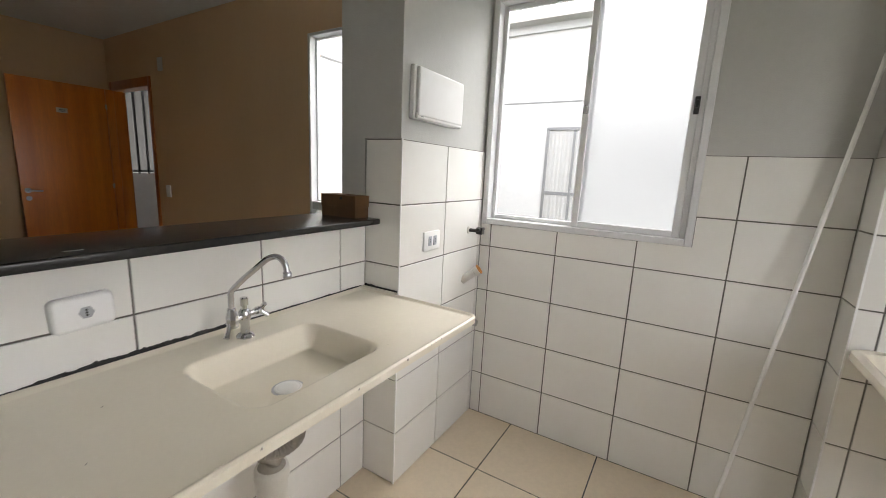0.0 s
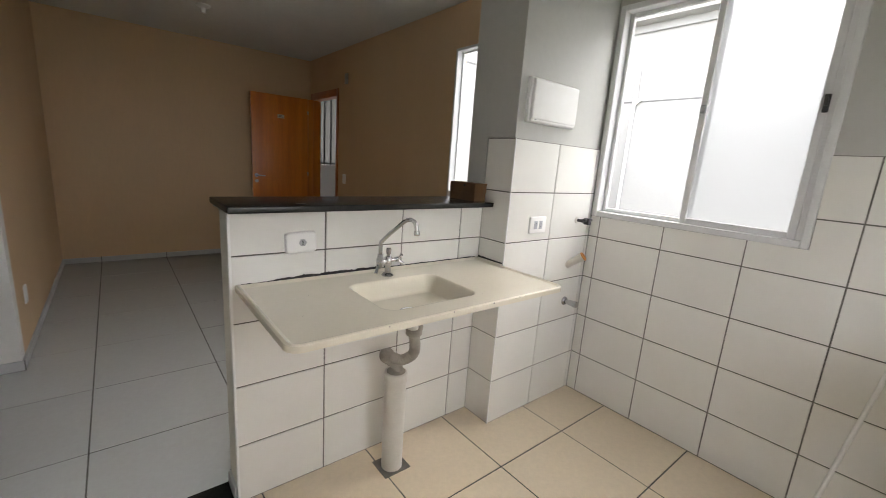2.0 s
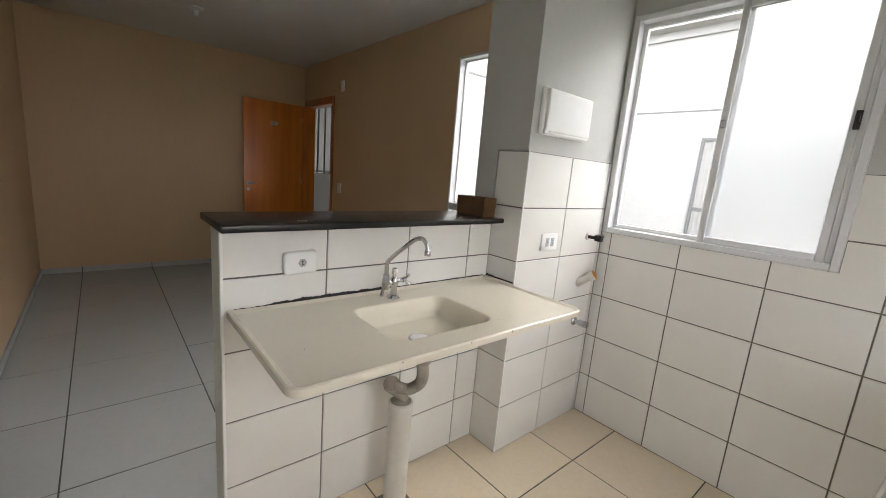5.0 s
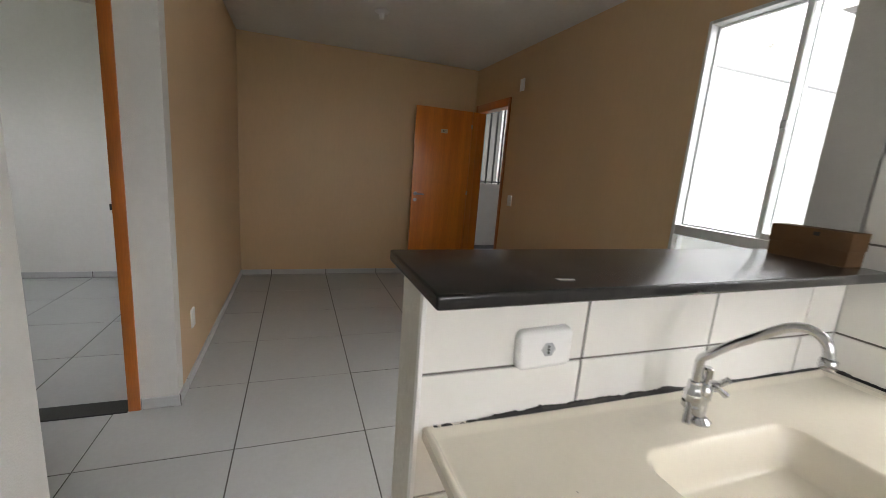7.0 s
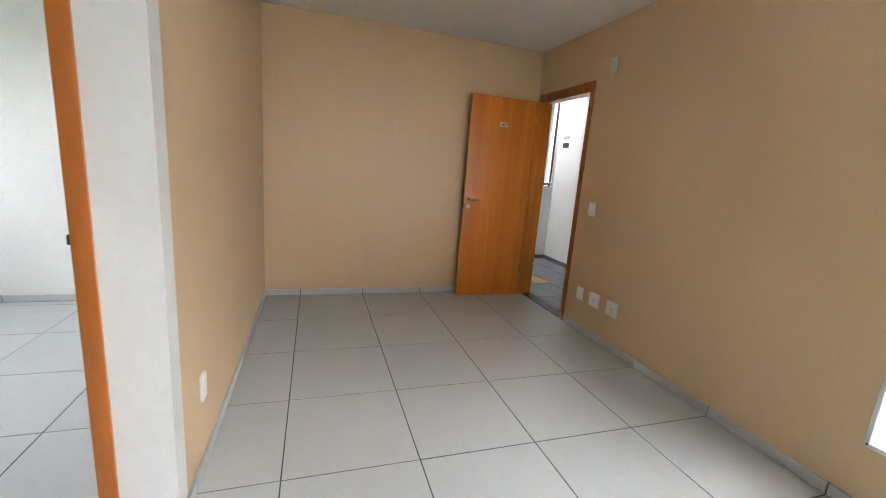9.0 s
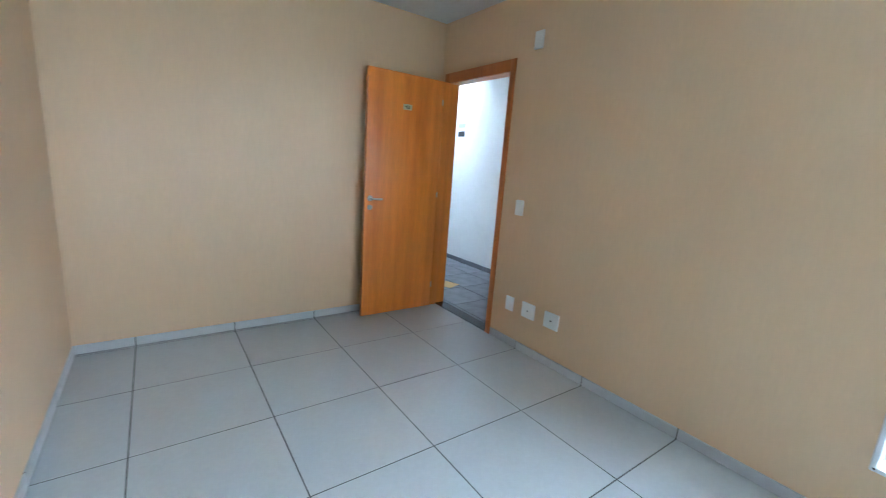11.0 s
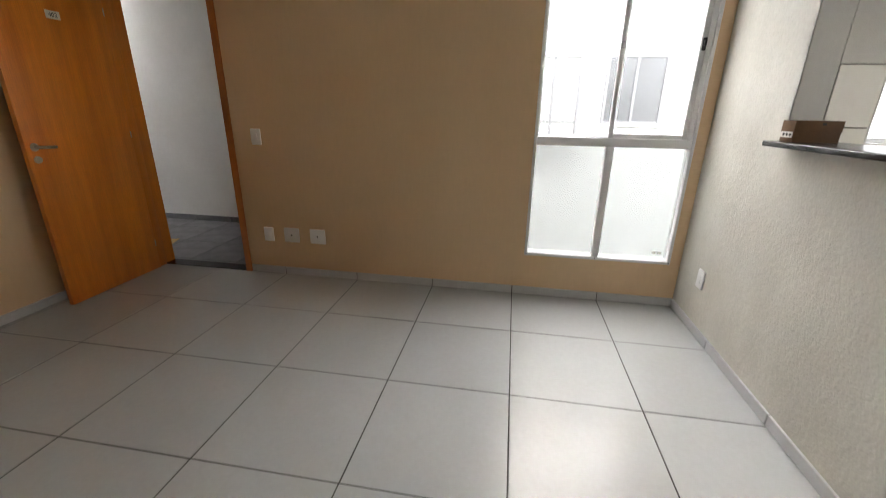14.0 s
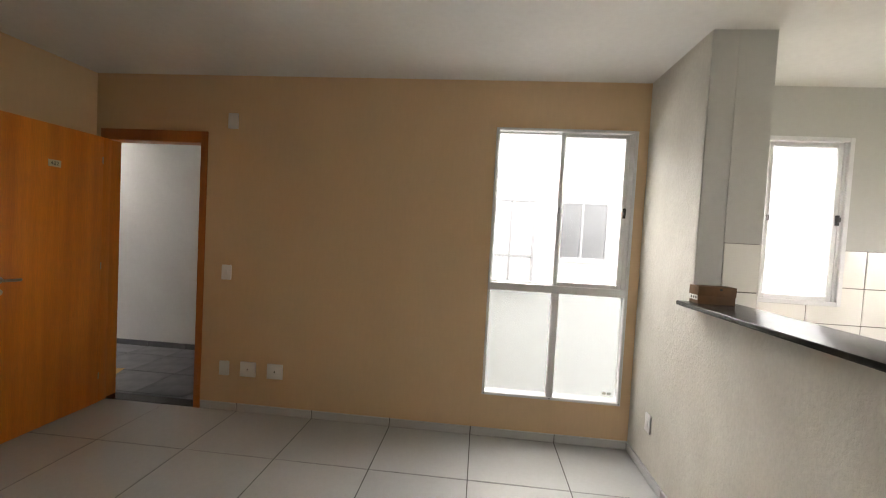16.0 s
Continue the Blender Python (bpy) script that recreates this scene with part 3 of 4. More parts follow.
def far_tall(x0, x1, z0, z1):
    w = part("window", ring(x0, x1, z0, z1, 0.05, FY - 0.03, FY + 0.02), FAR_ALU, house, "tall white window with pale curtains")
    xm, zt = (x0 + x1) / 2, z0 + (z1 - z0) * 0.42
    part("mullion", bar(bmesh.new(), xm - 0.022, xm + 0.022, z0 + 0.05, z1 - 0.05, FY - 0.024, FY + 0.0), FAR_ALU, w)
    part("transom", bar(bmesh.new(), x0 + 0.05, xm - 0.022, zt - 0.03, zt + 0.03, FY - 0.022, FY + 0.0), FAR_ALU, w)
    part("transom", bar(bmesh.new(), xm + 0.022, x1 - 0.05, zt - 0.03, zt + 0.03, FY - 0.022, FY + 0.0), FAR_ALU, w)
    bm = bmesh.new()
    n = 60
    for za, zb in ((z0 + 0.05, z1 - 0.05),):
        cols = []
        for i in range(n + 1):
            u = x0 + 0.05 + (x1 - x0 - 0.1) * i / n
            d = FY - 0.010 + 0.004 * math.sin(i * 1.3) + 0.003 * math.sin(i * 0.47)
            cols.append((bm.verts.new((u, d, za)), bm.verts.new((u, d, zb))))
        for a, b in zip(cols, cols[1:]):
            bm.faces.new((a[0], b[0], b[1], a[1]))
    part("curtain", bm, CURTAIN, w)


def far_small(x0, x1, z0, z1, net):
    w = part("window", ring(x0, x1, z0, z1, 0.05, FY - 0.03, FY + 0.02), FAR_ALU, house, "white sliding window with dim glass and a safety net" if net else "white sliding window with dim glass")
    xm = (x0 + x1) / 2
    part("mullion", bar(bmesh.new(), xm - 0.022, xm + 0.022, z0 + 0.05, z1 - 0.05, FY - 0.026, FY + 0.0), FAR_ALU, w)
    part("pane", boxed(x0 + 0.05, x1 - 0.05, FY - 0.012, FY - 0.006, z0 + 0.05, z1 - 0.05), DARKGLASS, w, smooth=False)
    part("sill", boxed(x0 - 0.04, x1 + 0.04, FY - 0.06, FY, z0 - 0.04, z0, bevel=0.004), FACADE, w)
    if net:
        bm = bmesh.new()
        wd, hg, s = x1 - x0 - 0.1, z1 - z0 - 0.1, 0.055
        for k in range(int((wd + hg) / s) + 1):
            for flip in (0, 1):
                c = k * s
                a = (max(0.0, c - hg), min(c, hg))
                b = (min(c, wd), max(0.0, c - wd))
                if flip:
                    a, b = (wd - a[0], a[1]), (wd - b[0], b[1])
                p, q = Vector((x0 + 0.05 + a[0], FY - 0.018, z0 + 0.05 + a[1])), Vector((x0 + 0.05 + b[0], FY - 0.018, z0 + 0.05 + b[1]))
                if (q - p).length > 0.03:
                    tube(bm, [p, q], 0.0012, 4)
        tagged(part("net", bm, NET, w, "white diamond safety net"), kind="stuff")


far_tall(-1.03, -0.065, 0.30, 2.24)
far_small(0.33, 1.33, 1.10, 2.24, True)
far_small(4.6, 5.6, 1.10, 2.24, False)
lamp_out = thing("wall_lamp", pose(-2.73, 2.94, 3.05), "small white outdoor wall lamp on the stair block", "wall lamp")
part("base", cyl(bmesh.new(), 0.05, 0.045, 0.03, pose(0, 0, 0, 0, 90, 0), 20), PVC, lamp_out)
part("shade", turned(bmesh.new(), [(0.02, 0), (0.05, 0.02), (0.06, 0.07), (0.045, 0.12), (0.01, 0.14)], pose(0.02, 0, 0, 0, 70, 0), 20), PLATE, lamp_out)
drain_arm = whole("downpipe", tube(bmesh.new(), smooth_path([(-2.25, FY - 0.06, -9), (-2.25, FY - 0.06, 2.38), (-2.22, FY - 0.07, 2.60), (-2.13, FY - 0.05, 2.70)], 5), 0.025, 10), PLATE, Matrix(),
                  "white plastic downpipe on the facing facade", "pipe")

# ---- tile pieces ----
TILE_MESH = {}


def tile_mesh(name, w, h, d, mat, bev):
    """A slab w by h with chamfered front edges, its back at z = 0; alike slabs share one mesh."""
    key = (name, round(w, 4), round(h, 4), mat.name)
    if key not in TILE_MESH:
        a, b = w / 2, h / 2
        vs = [(-a, -b, 0), (a, -b, 0), (a, b, 0), (-a, b, 0), (-a, -b, d - bev), (a, -b, d - bev), (a, b, d - bev), (-a, b, d - bev),
              (-a + bev, -b + bev, d), (a - bev, -b + bev, d), (a - bev, b - bev, d), (-a + bev, b - bev, d)]
        fs = [(8, 9, 10, 11)]
        for i in range(4):
            j = (i + 1) % 4
            fs += [(i, j, j + 4, i + 4), (i + 4, j + 4, j + 8, i + 8)]
        me = bpy.data.meshes.new(name)
        me.from_pydata(vs, [], fs)
        me.materials.append(mat)
        TILE_MESH[key] = me
    return TILE_MESH[key]


TILT = random.Random(21)


def tile_field(parent, base, us, vs, mat, gap, depth, bev=0.0012, name="tile", tilt=0.0):
    """Tiles between the joint lines us and vs, in the frame base (x, y in the surface, z out of it), each laid up to tilt degrees askew."""
    for u0, u1 in zip(us, us[1:]):
        for v0, v1 in zip(vs, vs[1:]):
            w, h = u1 - u0 - gap, v1 - v0 - gap
            if w < 0.004 or h < 0.004:
                continue
            ob = new(name, tile_mesh(name, w, h, depth, mat, bev))
            ob.parent = parent
            ob.matrix_basis = base @ pose((u0 + u1) / 2, (v0 + v1) / 2, 0, TILT.uniform(-tilt, tilt), TILT.uniform(-tilt, tilt), 0)


def lines(start, step, lo, hi):
    """Joint lines at start + k * step between lo and hi, with both ends."""
    k0, k1 = math.ceil((lo - start) / step + 1e-6), math.floor((hi - start) / step - 1e-6)
    return [lo] + [start + k * step for k in range(k0, k1 + 1)] + [hi]


ROWS = [0.002, 0.25, 0.50, 0.75, 1.0, 1.25, 1.502]
FACE_S = Matrix(((1, 0, 0, 0), (0, 0, -1, 0), (0, 1, 0, 0), (0, 0, 0, 1)))      # looks to -y: u = x, v = z
FACE_E = Matrix(((0, 0, 1, 0), (1, 0, 0, 0), (0, 1, 0, 0), (0, 0, 0, 1)))       # looks to +x: u = y, v = z
FACE_W = Matrix(((0, 0, -1, 0), (-1, 0, 0, 0), (0, 1, 0, 0), (0, 0, 0, 1)))     # looks to -x: u = -y, v = z
UP = Matrix()
G, D = 0.0055, 0.006


def at(m, x, y, z):
    return Matrix.Translation((x, y, z)) @ m


def grout_bed(parent, *dims):
    part("grout", boxed(*dims), GROUT, parent, "grey tile grout", smooth=False)


# kitchen window wall
grout_bed(wall_kitchen, PX, NX, -0.003, 0.0, 0, KZ0)
grout_bed(wall_kitchen, KX1, NX, -0.003, 0.0, KZ0, 1.502)
KU = [PX, 0.376, 0.735, 1.097, 1.447, NX]
tile_field(wall_kitchen, at(FACE_S, 0, -0.001, 0), KU, ROWS[:5], TILE, G, D, tilt=0.12)
tile_field(wall_kitchen, at(FACE_S, 0, -0.001, 0), [PX, 0.376, 0.735, 1.097], [1.0, KZ0 + 0.001], TILE, G, D, tilt=0.12)
tile_field(wall_kitchen, at(FACE_S, 0, -0.001, 0), [1.447, NX], ROWS[4:], TILE, G, D, tilt=0.12)
tile_field(wall_kitchen, at(FACE_S, 0, -0.001, 0), [KX1 - 0.003, 1.447], ROWS[5:], TILE, G, D, tilt=0.12)
notched = boxed(1.097 + G / 2, 1.447 - G / 2, -0.007, -0.001, 1.0 + G / 2, KZ0 - 0.001)
box(notched, KX1 + 0.002, 1.447 - G / 2, -0.007, -0.001, KZ0 - 0.001, 1.25 - G / 2)
part("tile", notched, TILE, wall_kitchen, smooth=False)
# pillar
grout_bed(pillar, PX - 0.008, PX - 0.004, PY + 0.008, -0.007, 0, 1.502)
grout_bed(pillar, 0.135, PX - 0.008, PY + 0.004, PY + 0.008, 0, 1.502)
tile_field(pillar, at(FACE_E, PX - 0.006, 0, 0), [PY + 0.002, -0.392, -0.032, -0.007], ROWS, TILE, G, D, tilt=0.12)
tile_field(pillar, at(FACE_S, 0, PY + 0.006, 0), [0.132, PX + 0.001], ROWS, TILE, G, D, tilt=0.12)
# half wall, kitchen side
grout_bed(wall_partition, 0.125, 0.131, CYE, PY, 0, 1.168)
tile_field(wall_partition, at(FACE_E, 0.129, 0, 0), [CYE, -1.578, -1.220, -0.878, PY], ROWS[:5] + [1.168], TILE, G, D, tilt=0.12)
# laundry nook
grout_bed(nook, NX + 0.004, NX + 0.008, NY + 0.008, -0.007, 0, 1.502)
grout_bed(nook, NX + 0.008, EX, NY + 0.004, NY + 0.008, 0, 1.502)
tile_field(nook, at(FACE_W, NX + 0.006, 0, 0), [0.007, -NY], ROWS, TILE, G, D, tilt=0.12)
tile_field(nook, at(FACE_S, 0, NY + 0.006, 0), [NX - 0.001, 1.868, 2.228, 2.588, EX], ROWS, TILE, G, D, tilt=0.12)

# floors
GX, GY, GP = -0.512, -0.566, 0.608
GR = GY - 3 * GP                          # first and last joint of the row that runs into the hall opening
GS = GY - 4 * GP
tile_field(floor, at(UP, 0, 0, -0.008), lines(GX, GP, XB, 0.125), lines(GY, GP, GR, 0.0), FLOOR_GREY, 0.006, 0.008, tilt=0.11)
tile_field(floor, at(UP, 0, 0, -0.008), lines(GX, GP, XB, GX - 2 * GP), [YL, GR], FLOOR_GREY, 0.006, 0.008, tilt=0.11)
tile_field(floor, at(UP, 0, 0, -0.008), [GX - GP, GX], [GS, GR], FLOOR_GREY, 0.006, 0.008, tilt=0.11)
tile_field(floor, at(UP, 0, 0, -0.008), lines(GX, GP, HX0, HX1), lines(GY, GP, -4.6, GS), FLOOR_GREY, 0.006, 0.008, tilt=0.11)
for xa, xb, ha, hb in ((GX - 2 * GP, GX - GP, HX0, GX - GP), (GX, GX + GP, GX, HX1)):
    cut = boxed(xa + 0.003, xb - 0.003, YL, GR - 0.003, -0.008, 0.0)
    box(cut, max(ha, xa + 0.003), min(hb, xb - 0.003), GS + 0.003, YL, -0.008, 0.0)
    part("tile", cut, FLOOR_GREY, floor, smooth=False)
tile_field(floor, at(UP, 0, 0, -0.008), lines(-2.872, 0.608, XB + 0.012, HX0 - 0.1), lines(-3.46, 0.608, -5.6, YL - 0.112), FLOOR_GREY, 0.006, 0.008, tilt=0.11)
tile_field(floor_kitchen, at(UP, 0, 0, -0.008), lines(0.58, 0.468, 0.125, EX), lines(-0.431, 0.468, YL, 0.0), FLOOR_BEIGE, 0.006, 0.008, tilt=0.11)
tile_field(floor_landing, at(UP, 0, 0, -0.008), lines(-4.4, 0.45, LXW, LXE), lines(0.6, 0.45, TH, LY), SLATE, 0.006, 0.008)

# baseboards
BH = 0.066


def skirting(name, m, u0, u1, start, step, label="pale grey ceramic baseboard strips", mat=BASE_TILE):
    ob = thing(name, Matrix(), label, "baseboard", kind="structure")
    part("joint_bed", box(bmesh.new(), u0, u1, 0.0, BH - 0.004, 0.0, 0.004), FLOOR_GROUT, ob, "dark joint mortar", smooth=False).matrix_basis = m
    tile_field(ob, m, lines(start, step, u0, u1), [0.0, BH], mat, 0.007, 0.011, 0.002, "baseboard_tile")
    return ob


skirting("baseboard", at(FACE_S, 0, 0, 0), DX1 + 0.053, 0.0, GX, GP)
skirting("baseboard", at(FACE_E, XB, 0, 0), YL, 0.0, GY, GP)
FACE_N = Matrix(((-1, 0, 0, 0), (0, 0, 1, 0), (0, 1, 0, 0), (0, 0, 0, 1)))      # looks to +y: u = -x
skirting("baseboard", at(FACE_N, 0, YL, 0), -HX0, -XB, -GX, GP)
skirting("baseboard", at(FACE_W, 0, 0, 0), 0.0, -CYE, -GY, GP)
skirting("baseboard", at(FACE_E, HX0, 0, 0), BY1 + 0.043, YL + 0.011, GY, GP)
skirting("baseboard", at(FACE_N, 0, YL, 0), 0.005, -HX1 + 0.011, -GX, GP)
skirting("baseboard", at(FACE_W, HX1, 0, 0), -YL, 4.6, -GY, GP)
skirting("baseboard", at(FACE_S, 0, CYE, 0), 0.0, 0.124, 0.3, GP)
skirting("baseboard", at(FACE_E, XB + 0.012, 0, 0), -5.6, YL - 0.112, -3.46, 0.608)
skirting("baseboard", at(FACE_S, 0, LY, 0), LXW, -3.50, -4.4, 0.45, "dark grey landing baseboard strips", SLATE)
skirting("baseboard", at(FACE_E, LXW, 0, 0), TH, LY, 0.6, 0.45, "dark grey landing baseboard strips", SLATE)

# white corner beads on the tiled edges
bead = structure("trim", boxed(PX - 0.004, PX + 0.002, PY - 0.002, PY + 0.004, 0.002, 1.503, bevel=0.0015), PLATE, "white plastic corner bead on the tiled pillar", "trim")
bead_3 = structure("trim", boxed(0.122, 0.1375, CYE - 0.003, CYE + 0.006, 0.002, 1.166, bevel=0.002), PLATE, "white plastic corner bead on the end of the half wall", "trim")
bead_2 = structure("trim", boxed(NX - 0.002, NX + 0.004, NY - 0.002, NY + 0.004, 0.002, 1.503, bevel=0.0015), PLATE, "white plastic corner bead on the tiled nook edge", "trim")

# ---- kitchen: sink top ----
SX0, SX1, SY0, SY1, SZ = 0.136, 0.699, -1.908, -0.765, 0.900
SR = 0.042                                # corner radius of the sink top
BX0, BX1, BYA, BYB = 0.288, 0.585, -1.556, -1.160   # basin rim


def rounded_rect(x, y, x0, x1, y0, y1, r):
    """Signed distance to a rectangle with rounded corners; negative inside."""
    cx, cy = (x0 + x1) / 2, (y0 + y1) / 2
    qx, qy = abs(x - cx) - (x1 - x0) / 2 + r, abs(y - cy) - (y1 - y0) / 2 + r
    return math.hypot(max(qx, 0), max(qy, 0)) + min(max(qx, qy), 0) - r


def ease(t):
    t = min(max(t, 0.0), 1.0)
    return t * t * (3 - 2 * t)


def sink_height(x, y):
    d = -rounded_rect(x, y, SX0 - 0.05, SX1, SY0, SY1, SR)
    lip = 0.008 * (1 - ease((d - 0.009) / 0.010))
    back = 0.007 * (1 - ease((x - SX0 - 0.010) / 0.02))
    edge = -0.004 * (1 - ease(d / 0.006)) ** 1.5
    b = rounded_rect(x, y, BX0, BX1, BYA, BYB, 0.045)
    bowl = 0.0
    if b < 0.008:
        t = ease((0.008 - b) / 0.044)
        dip = 0.066 + 0.012 * ease(-b / 0.16)
        bowl = -dip * t
    return SZ - 0.009 + max(lip, back) + edge + bowl


sink = thing("kitchen_sink", Matrix(), "cream cast-marble sink top with a moulded basin and chipped front edge", "sink")
bm = bmesh.new()
nx, ny = 150, 300
top, bot = [], []
for i in range(nx + 1):
    x = SX0 + (SX1 - SX0) * i / nx
    ra, rb = [], []
    for j in range(ny + 1):
        y = SY0 + (SY1 - SY0) * j / ny
        sd = rounded_rect(x, y, SX0 - 0.05, SX1, SY0, SY1, SR)
        px, py = x, y
        if sd > 0:                        # pull the square corner onto the round one
            cxr, cyr = SX1 - SR, (SY0 + SR if y < -1.3 else SY1 - SR)
            l = math.hypot(x - cxr, y - cyr)
            px, py = cxr + (x - cxr) * SR / l, cyr + (y - cyr) * SR / l
        z = sink_height(px, py)
        d = -rounded_rect(x, y, SX0 - 0.05, SX1, SY0, SY1, SR)
        ra.append(bm.verts.new((px, py, z)))
        rb.append(bm.verts.new((px, py, min(z - 0.012, SZ - 0.015 - 0.009 * (1 - ease((d - 0.01) / 0.02))))))
    top.append(ra)
    bot.append(rb)
for i in range(nx):
    for j in range(ny):
        bm.faces.new((top[i][j], top[i + 1][j], top[i + 1][j + 1], top[i][j + 1]))
        bm.faces.new((bot[i][j], bot[i][j + 1], bot[i + 1][j + 1], bot[i + 1][j]))
for i in range(nx):
    bm.faces.new((top[i][0], bot[i][0], bot[i + 1][0], top[i + 1][0]))
    bm.faces.new((top[i][ny], top[i + 1][ny], bot[i + 1][ny], bot[i][ny]))
for j in range(ny):
    bm.faces.new((top[0][j], top[0][j + 1], bot[0][j + 1], bot[0][j]))
    bm.faces.new((top[nx][j], bot[nx][j], bot[nx][j + 1], top[nx][j + 1]))
me = finish("top", bm, CREAM, True)
sink_body = new("top", me)
sink_body.parent = sink
drain = turned(bmesh.new(), [(0.035, 0), (0.035, 0.004), (0.031, 0.006), (0.029, 0.0052), (0.027, 0.006), (0.012, 0.0075)], pose(0.452, -1.375, SZ - 0.0880), 28)
part("drain", drain, PLATE, sink, "white plastic drain strainer")
part("drain_ring", turned(bmesh.new(), [(0.041, 0), (0.041, 0.0025), (0.034, 0.003)], pose(0.452, -1.375, SZ - 0.0880), 28), PLATE_GREY, sink)
rng = random.Random(4)
for y in (-1.02, -1.052, -1.075, -1.19, -1.375, -1.62):
    w = rng.uniform(0.002, 0.006)
    chip = boxed(SX1 - 0.0035, SX1 + 0.0006, y - w / 2, y + w / 2, SZ - 0.007 - rng.uniform(0, 0.004), SZ - 0.004, bevel=0.0008)
    part("chip", chip, TRAP_GREY, sink, "dark chip in the edge")
for x, y in ((0.595, -1.145), (0.33, -1.72), (0.50, -1.80)):
    part("speck", cyl(bmesh.new(), 0.0011, 0.001, 0.001, pose(x, y, SZ - 0.0092), 8), INK, sink)
seal = bmesh.new()
cols = []
for i in range(181):
    y = SY0 + 0.02 + (SY1 - SY0 - 0.02) * i / 180
    k = ease((y + 1.84) / 0.22) * (1 - 0.75 * ease((y + 1.36) / 0.12))
    h = -0.003 + 0.004 * abs(noise.noise((y * 40, 5, 0))) + k * (0.006 + 0.010 * max(0, noise.noise((y * 14, 0, 0)) + 0.2) + 0.009 * abs(noise.noise((y * 70, 3, 0))))
    cols.append([seal.verts.new((CX - 0.001, y, SZ - 0.006)), seal.verts.new((CX + 0.010, y, SZ - 0.004)), seal.verts.new((CX + 0.006, y, SZ + h * 0.7)), seal.verts.new((CX - 0.001, y, SZ + h))])
for a, b in zip(cols, cols[1:]):
    for k in range(3):
        seal.faces.new((a[k], b[k], b[k + 1], a[k + 1]))
for i in range(40):
    x = CX + 0.004 + (PX - CX - 0.006) * i / 39
    h = 0.002 + 0.005 * abs(noise.noise((x * 60, 8, 0))) + 0.003 * (i < 12)
    row = [seal.verts.new((x, PY - 0.001, SZ - 0.012)), seal.verts.new((x, PY - 0.009, SZ - 0.005)), seal.verts.new((x, PY - 0.006, SZ + h * 0.4)), seal.verts.new((x, PY - 0.001, SZ + h * 0.7))]
    if i:
        for k in range(3):
            seal.faces.new((prev[k], row[k], row[k + 1], prev[k + 1]))
    prev = row
part("end_strip", boxed(SX0, PX - 0.001, SY1 - 0.004, PY - 0.004, SZ - 0.022, SZ - 0.0035, bevel=0.002), CREAM, sink)
part("sealant", seal, SEALANT, sink, "ragged black sealant line along the wall")

# ---- tap ----
tap = thing("sink_tap", pose(0.232, -1.348, SZ - 0.010), "chrome two-handle swivel kitchen tap on the sink", "tap")
part("flange", turned(bmesh.new(), [(0.026, 0), (0.026, 0.004), (0.020, 0.010), (0.014, 0.014)], None, 8), CHROME, tap)
part("body", turned(bmesh.new(), [(0.013, 0.012), (0.0125, 0.045), (0.016, 0.052), (0.016, 0.078), (0.011, 0.084)], None, 20), CHROME, tap)
arm_dir = Vector((0.25, -0.97, 0)).normalized()
part("cross_arm", tube(bmesh.new(), [arm_dir * s + Vector((0, 0, 0.064)) for s in (-0.058, -0.045, -0.044, 0.030, 0.031, 0.050)], [0.011, 0.011, 0.008, 0.008, 0.014, 0.014], 14), CHROME, tap)
part("top_knob", turned(bmesh.new(), [(0.007, 0.082), (0.007, 0.094), (0.011, 0.096), (0.011, 0.116), (0.008, 0.119)], None, 8), CHROME, tap)
hub = arm_dir * 0.046
sp = [(hub.x, hub.y, 0.060), (hub.x, hub.y, 0.100), (hub.x, hub.y, 0.140), (hub.x + 0.003, hub.y + 0.002, 0.151), (hub.x + 0.012, hub.y + 0.006, 0.161), (0.045, -0.026, 0.187), (0.075, -0.013, 0.215),
      (0.105, 0.000, 0.243), (0.122, 0.006, 0.253), (0.138, 0.010, 0.256), (0.153, 0.013, 0.251), (0.164, 0.016, 0.238), (0.169, 0.018, 0.214)]
part("spout", tube(bmesh.new(), smooth_path(sp, 5), 0.0080, 14), CHROME, tap)
part("collar", turned(bmesh.new(), [(0.0155, 0.045), (0.0165, 0.05), (0.0165, 0.078), (0.013, 0.086), (0.012, 0.100)], pose(hub.x, hub.y, 0), 8), CHROME, tap)
part("nozzle", turned(bmesh.new(), [(0.010, 0), (0.0115, 0.003), (0.0115, 0.016), (0.009, 0.019)], pose(0.169, 0.018, 0.200), 16), CHROME, tap)
for base, tip in (((hub.x + 0.004, hub.y - 0.010, 0.056), (hub.x + 0.020, hub.y - 0.030, 0.026)), ((-0.016, 0.056, 0.062), (-0.004, 0.078, 0.044))):
    part("lever", tube(bmesh.new(), [base, [(a + b) / 2 for a, b in zip(base, tip)], tip], [0.007, 0.006, 0.0075], 10), CHROME, tap)
part("lever", tube(bmesh.new(), [(-0.014, 0.056, 0.064), (0.006, 0.062, 0.086)], [0.006, 0.007], 10), CHROME, tap)

# ---- waste pipe under the sink ----
waste = thing("waste_pipe", pose(0.288, -1.318, 0), "white plastic floor pipe with a dusty grey sink trap", "waste pipe")
part("pipe", turned(bmesh.new(), [(0.047, 0.0), (0.047, 0.430), (0.0515, 0.433), (0.0515, 0.462), (0.048, 0.470), (0.044, 0.472)], None, 36), PVC, waste)
part("cap", turned(bmesh.new(), [(0.044, 0.469), (0.038, 0.475), (0.02, 0.480)], None, 28), TRAP_GREY, waste)
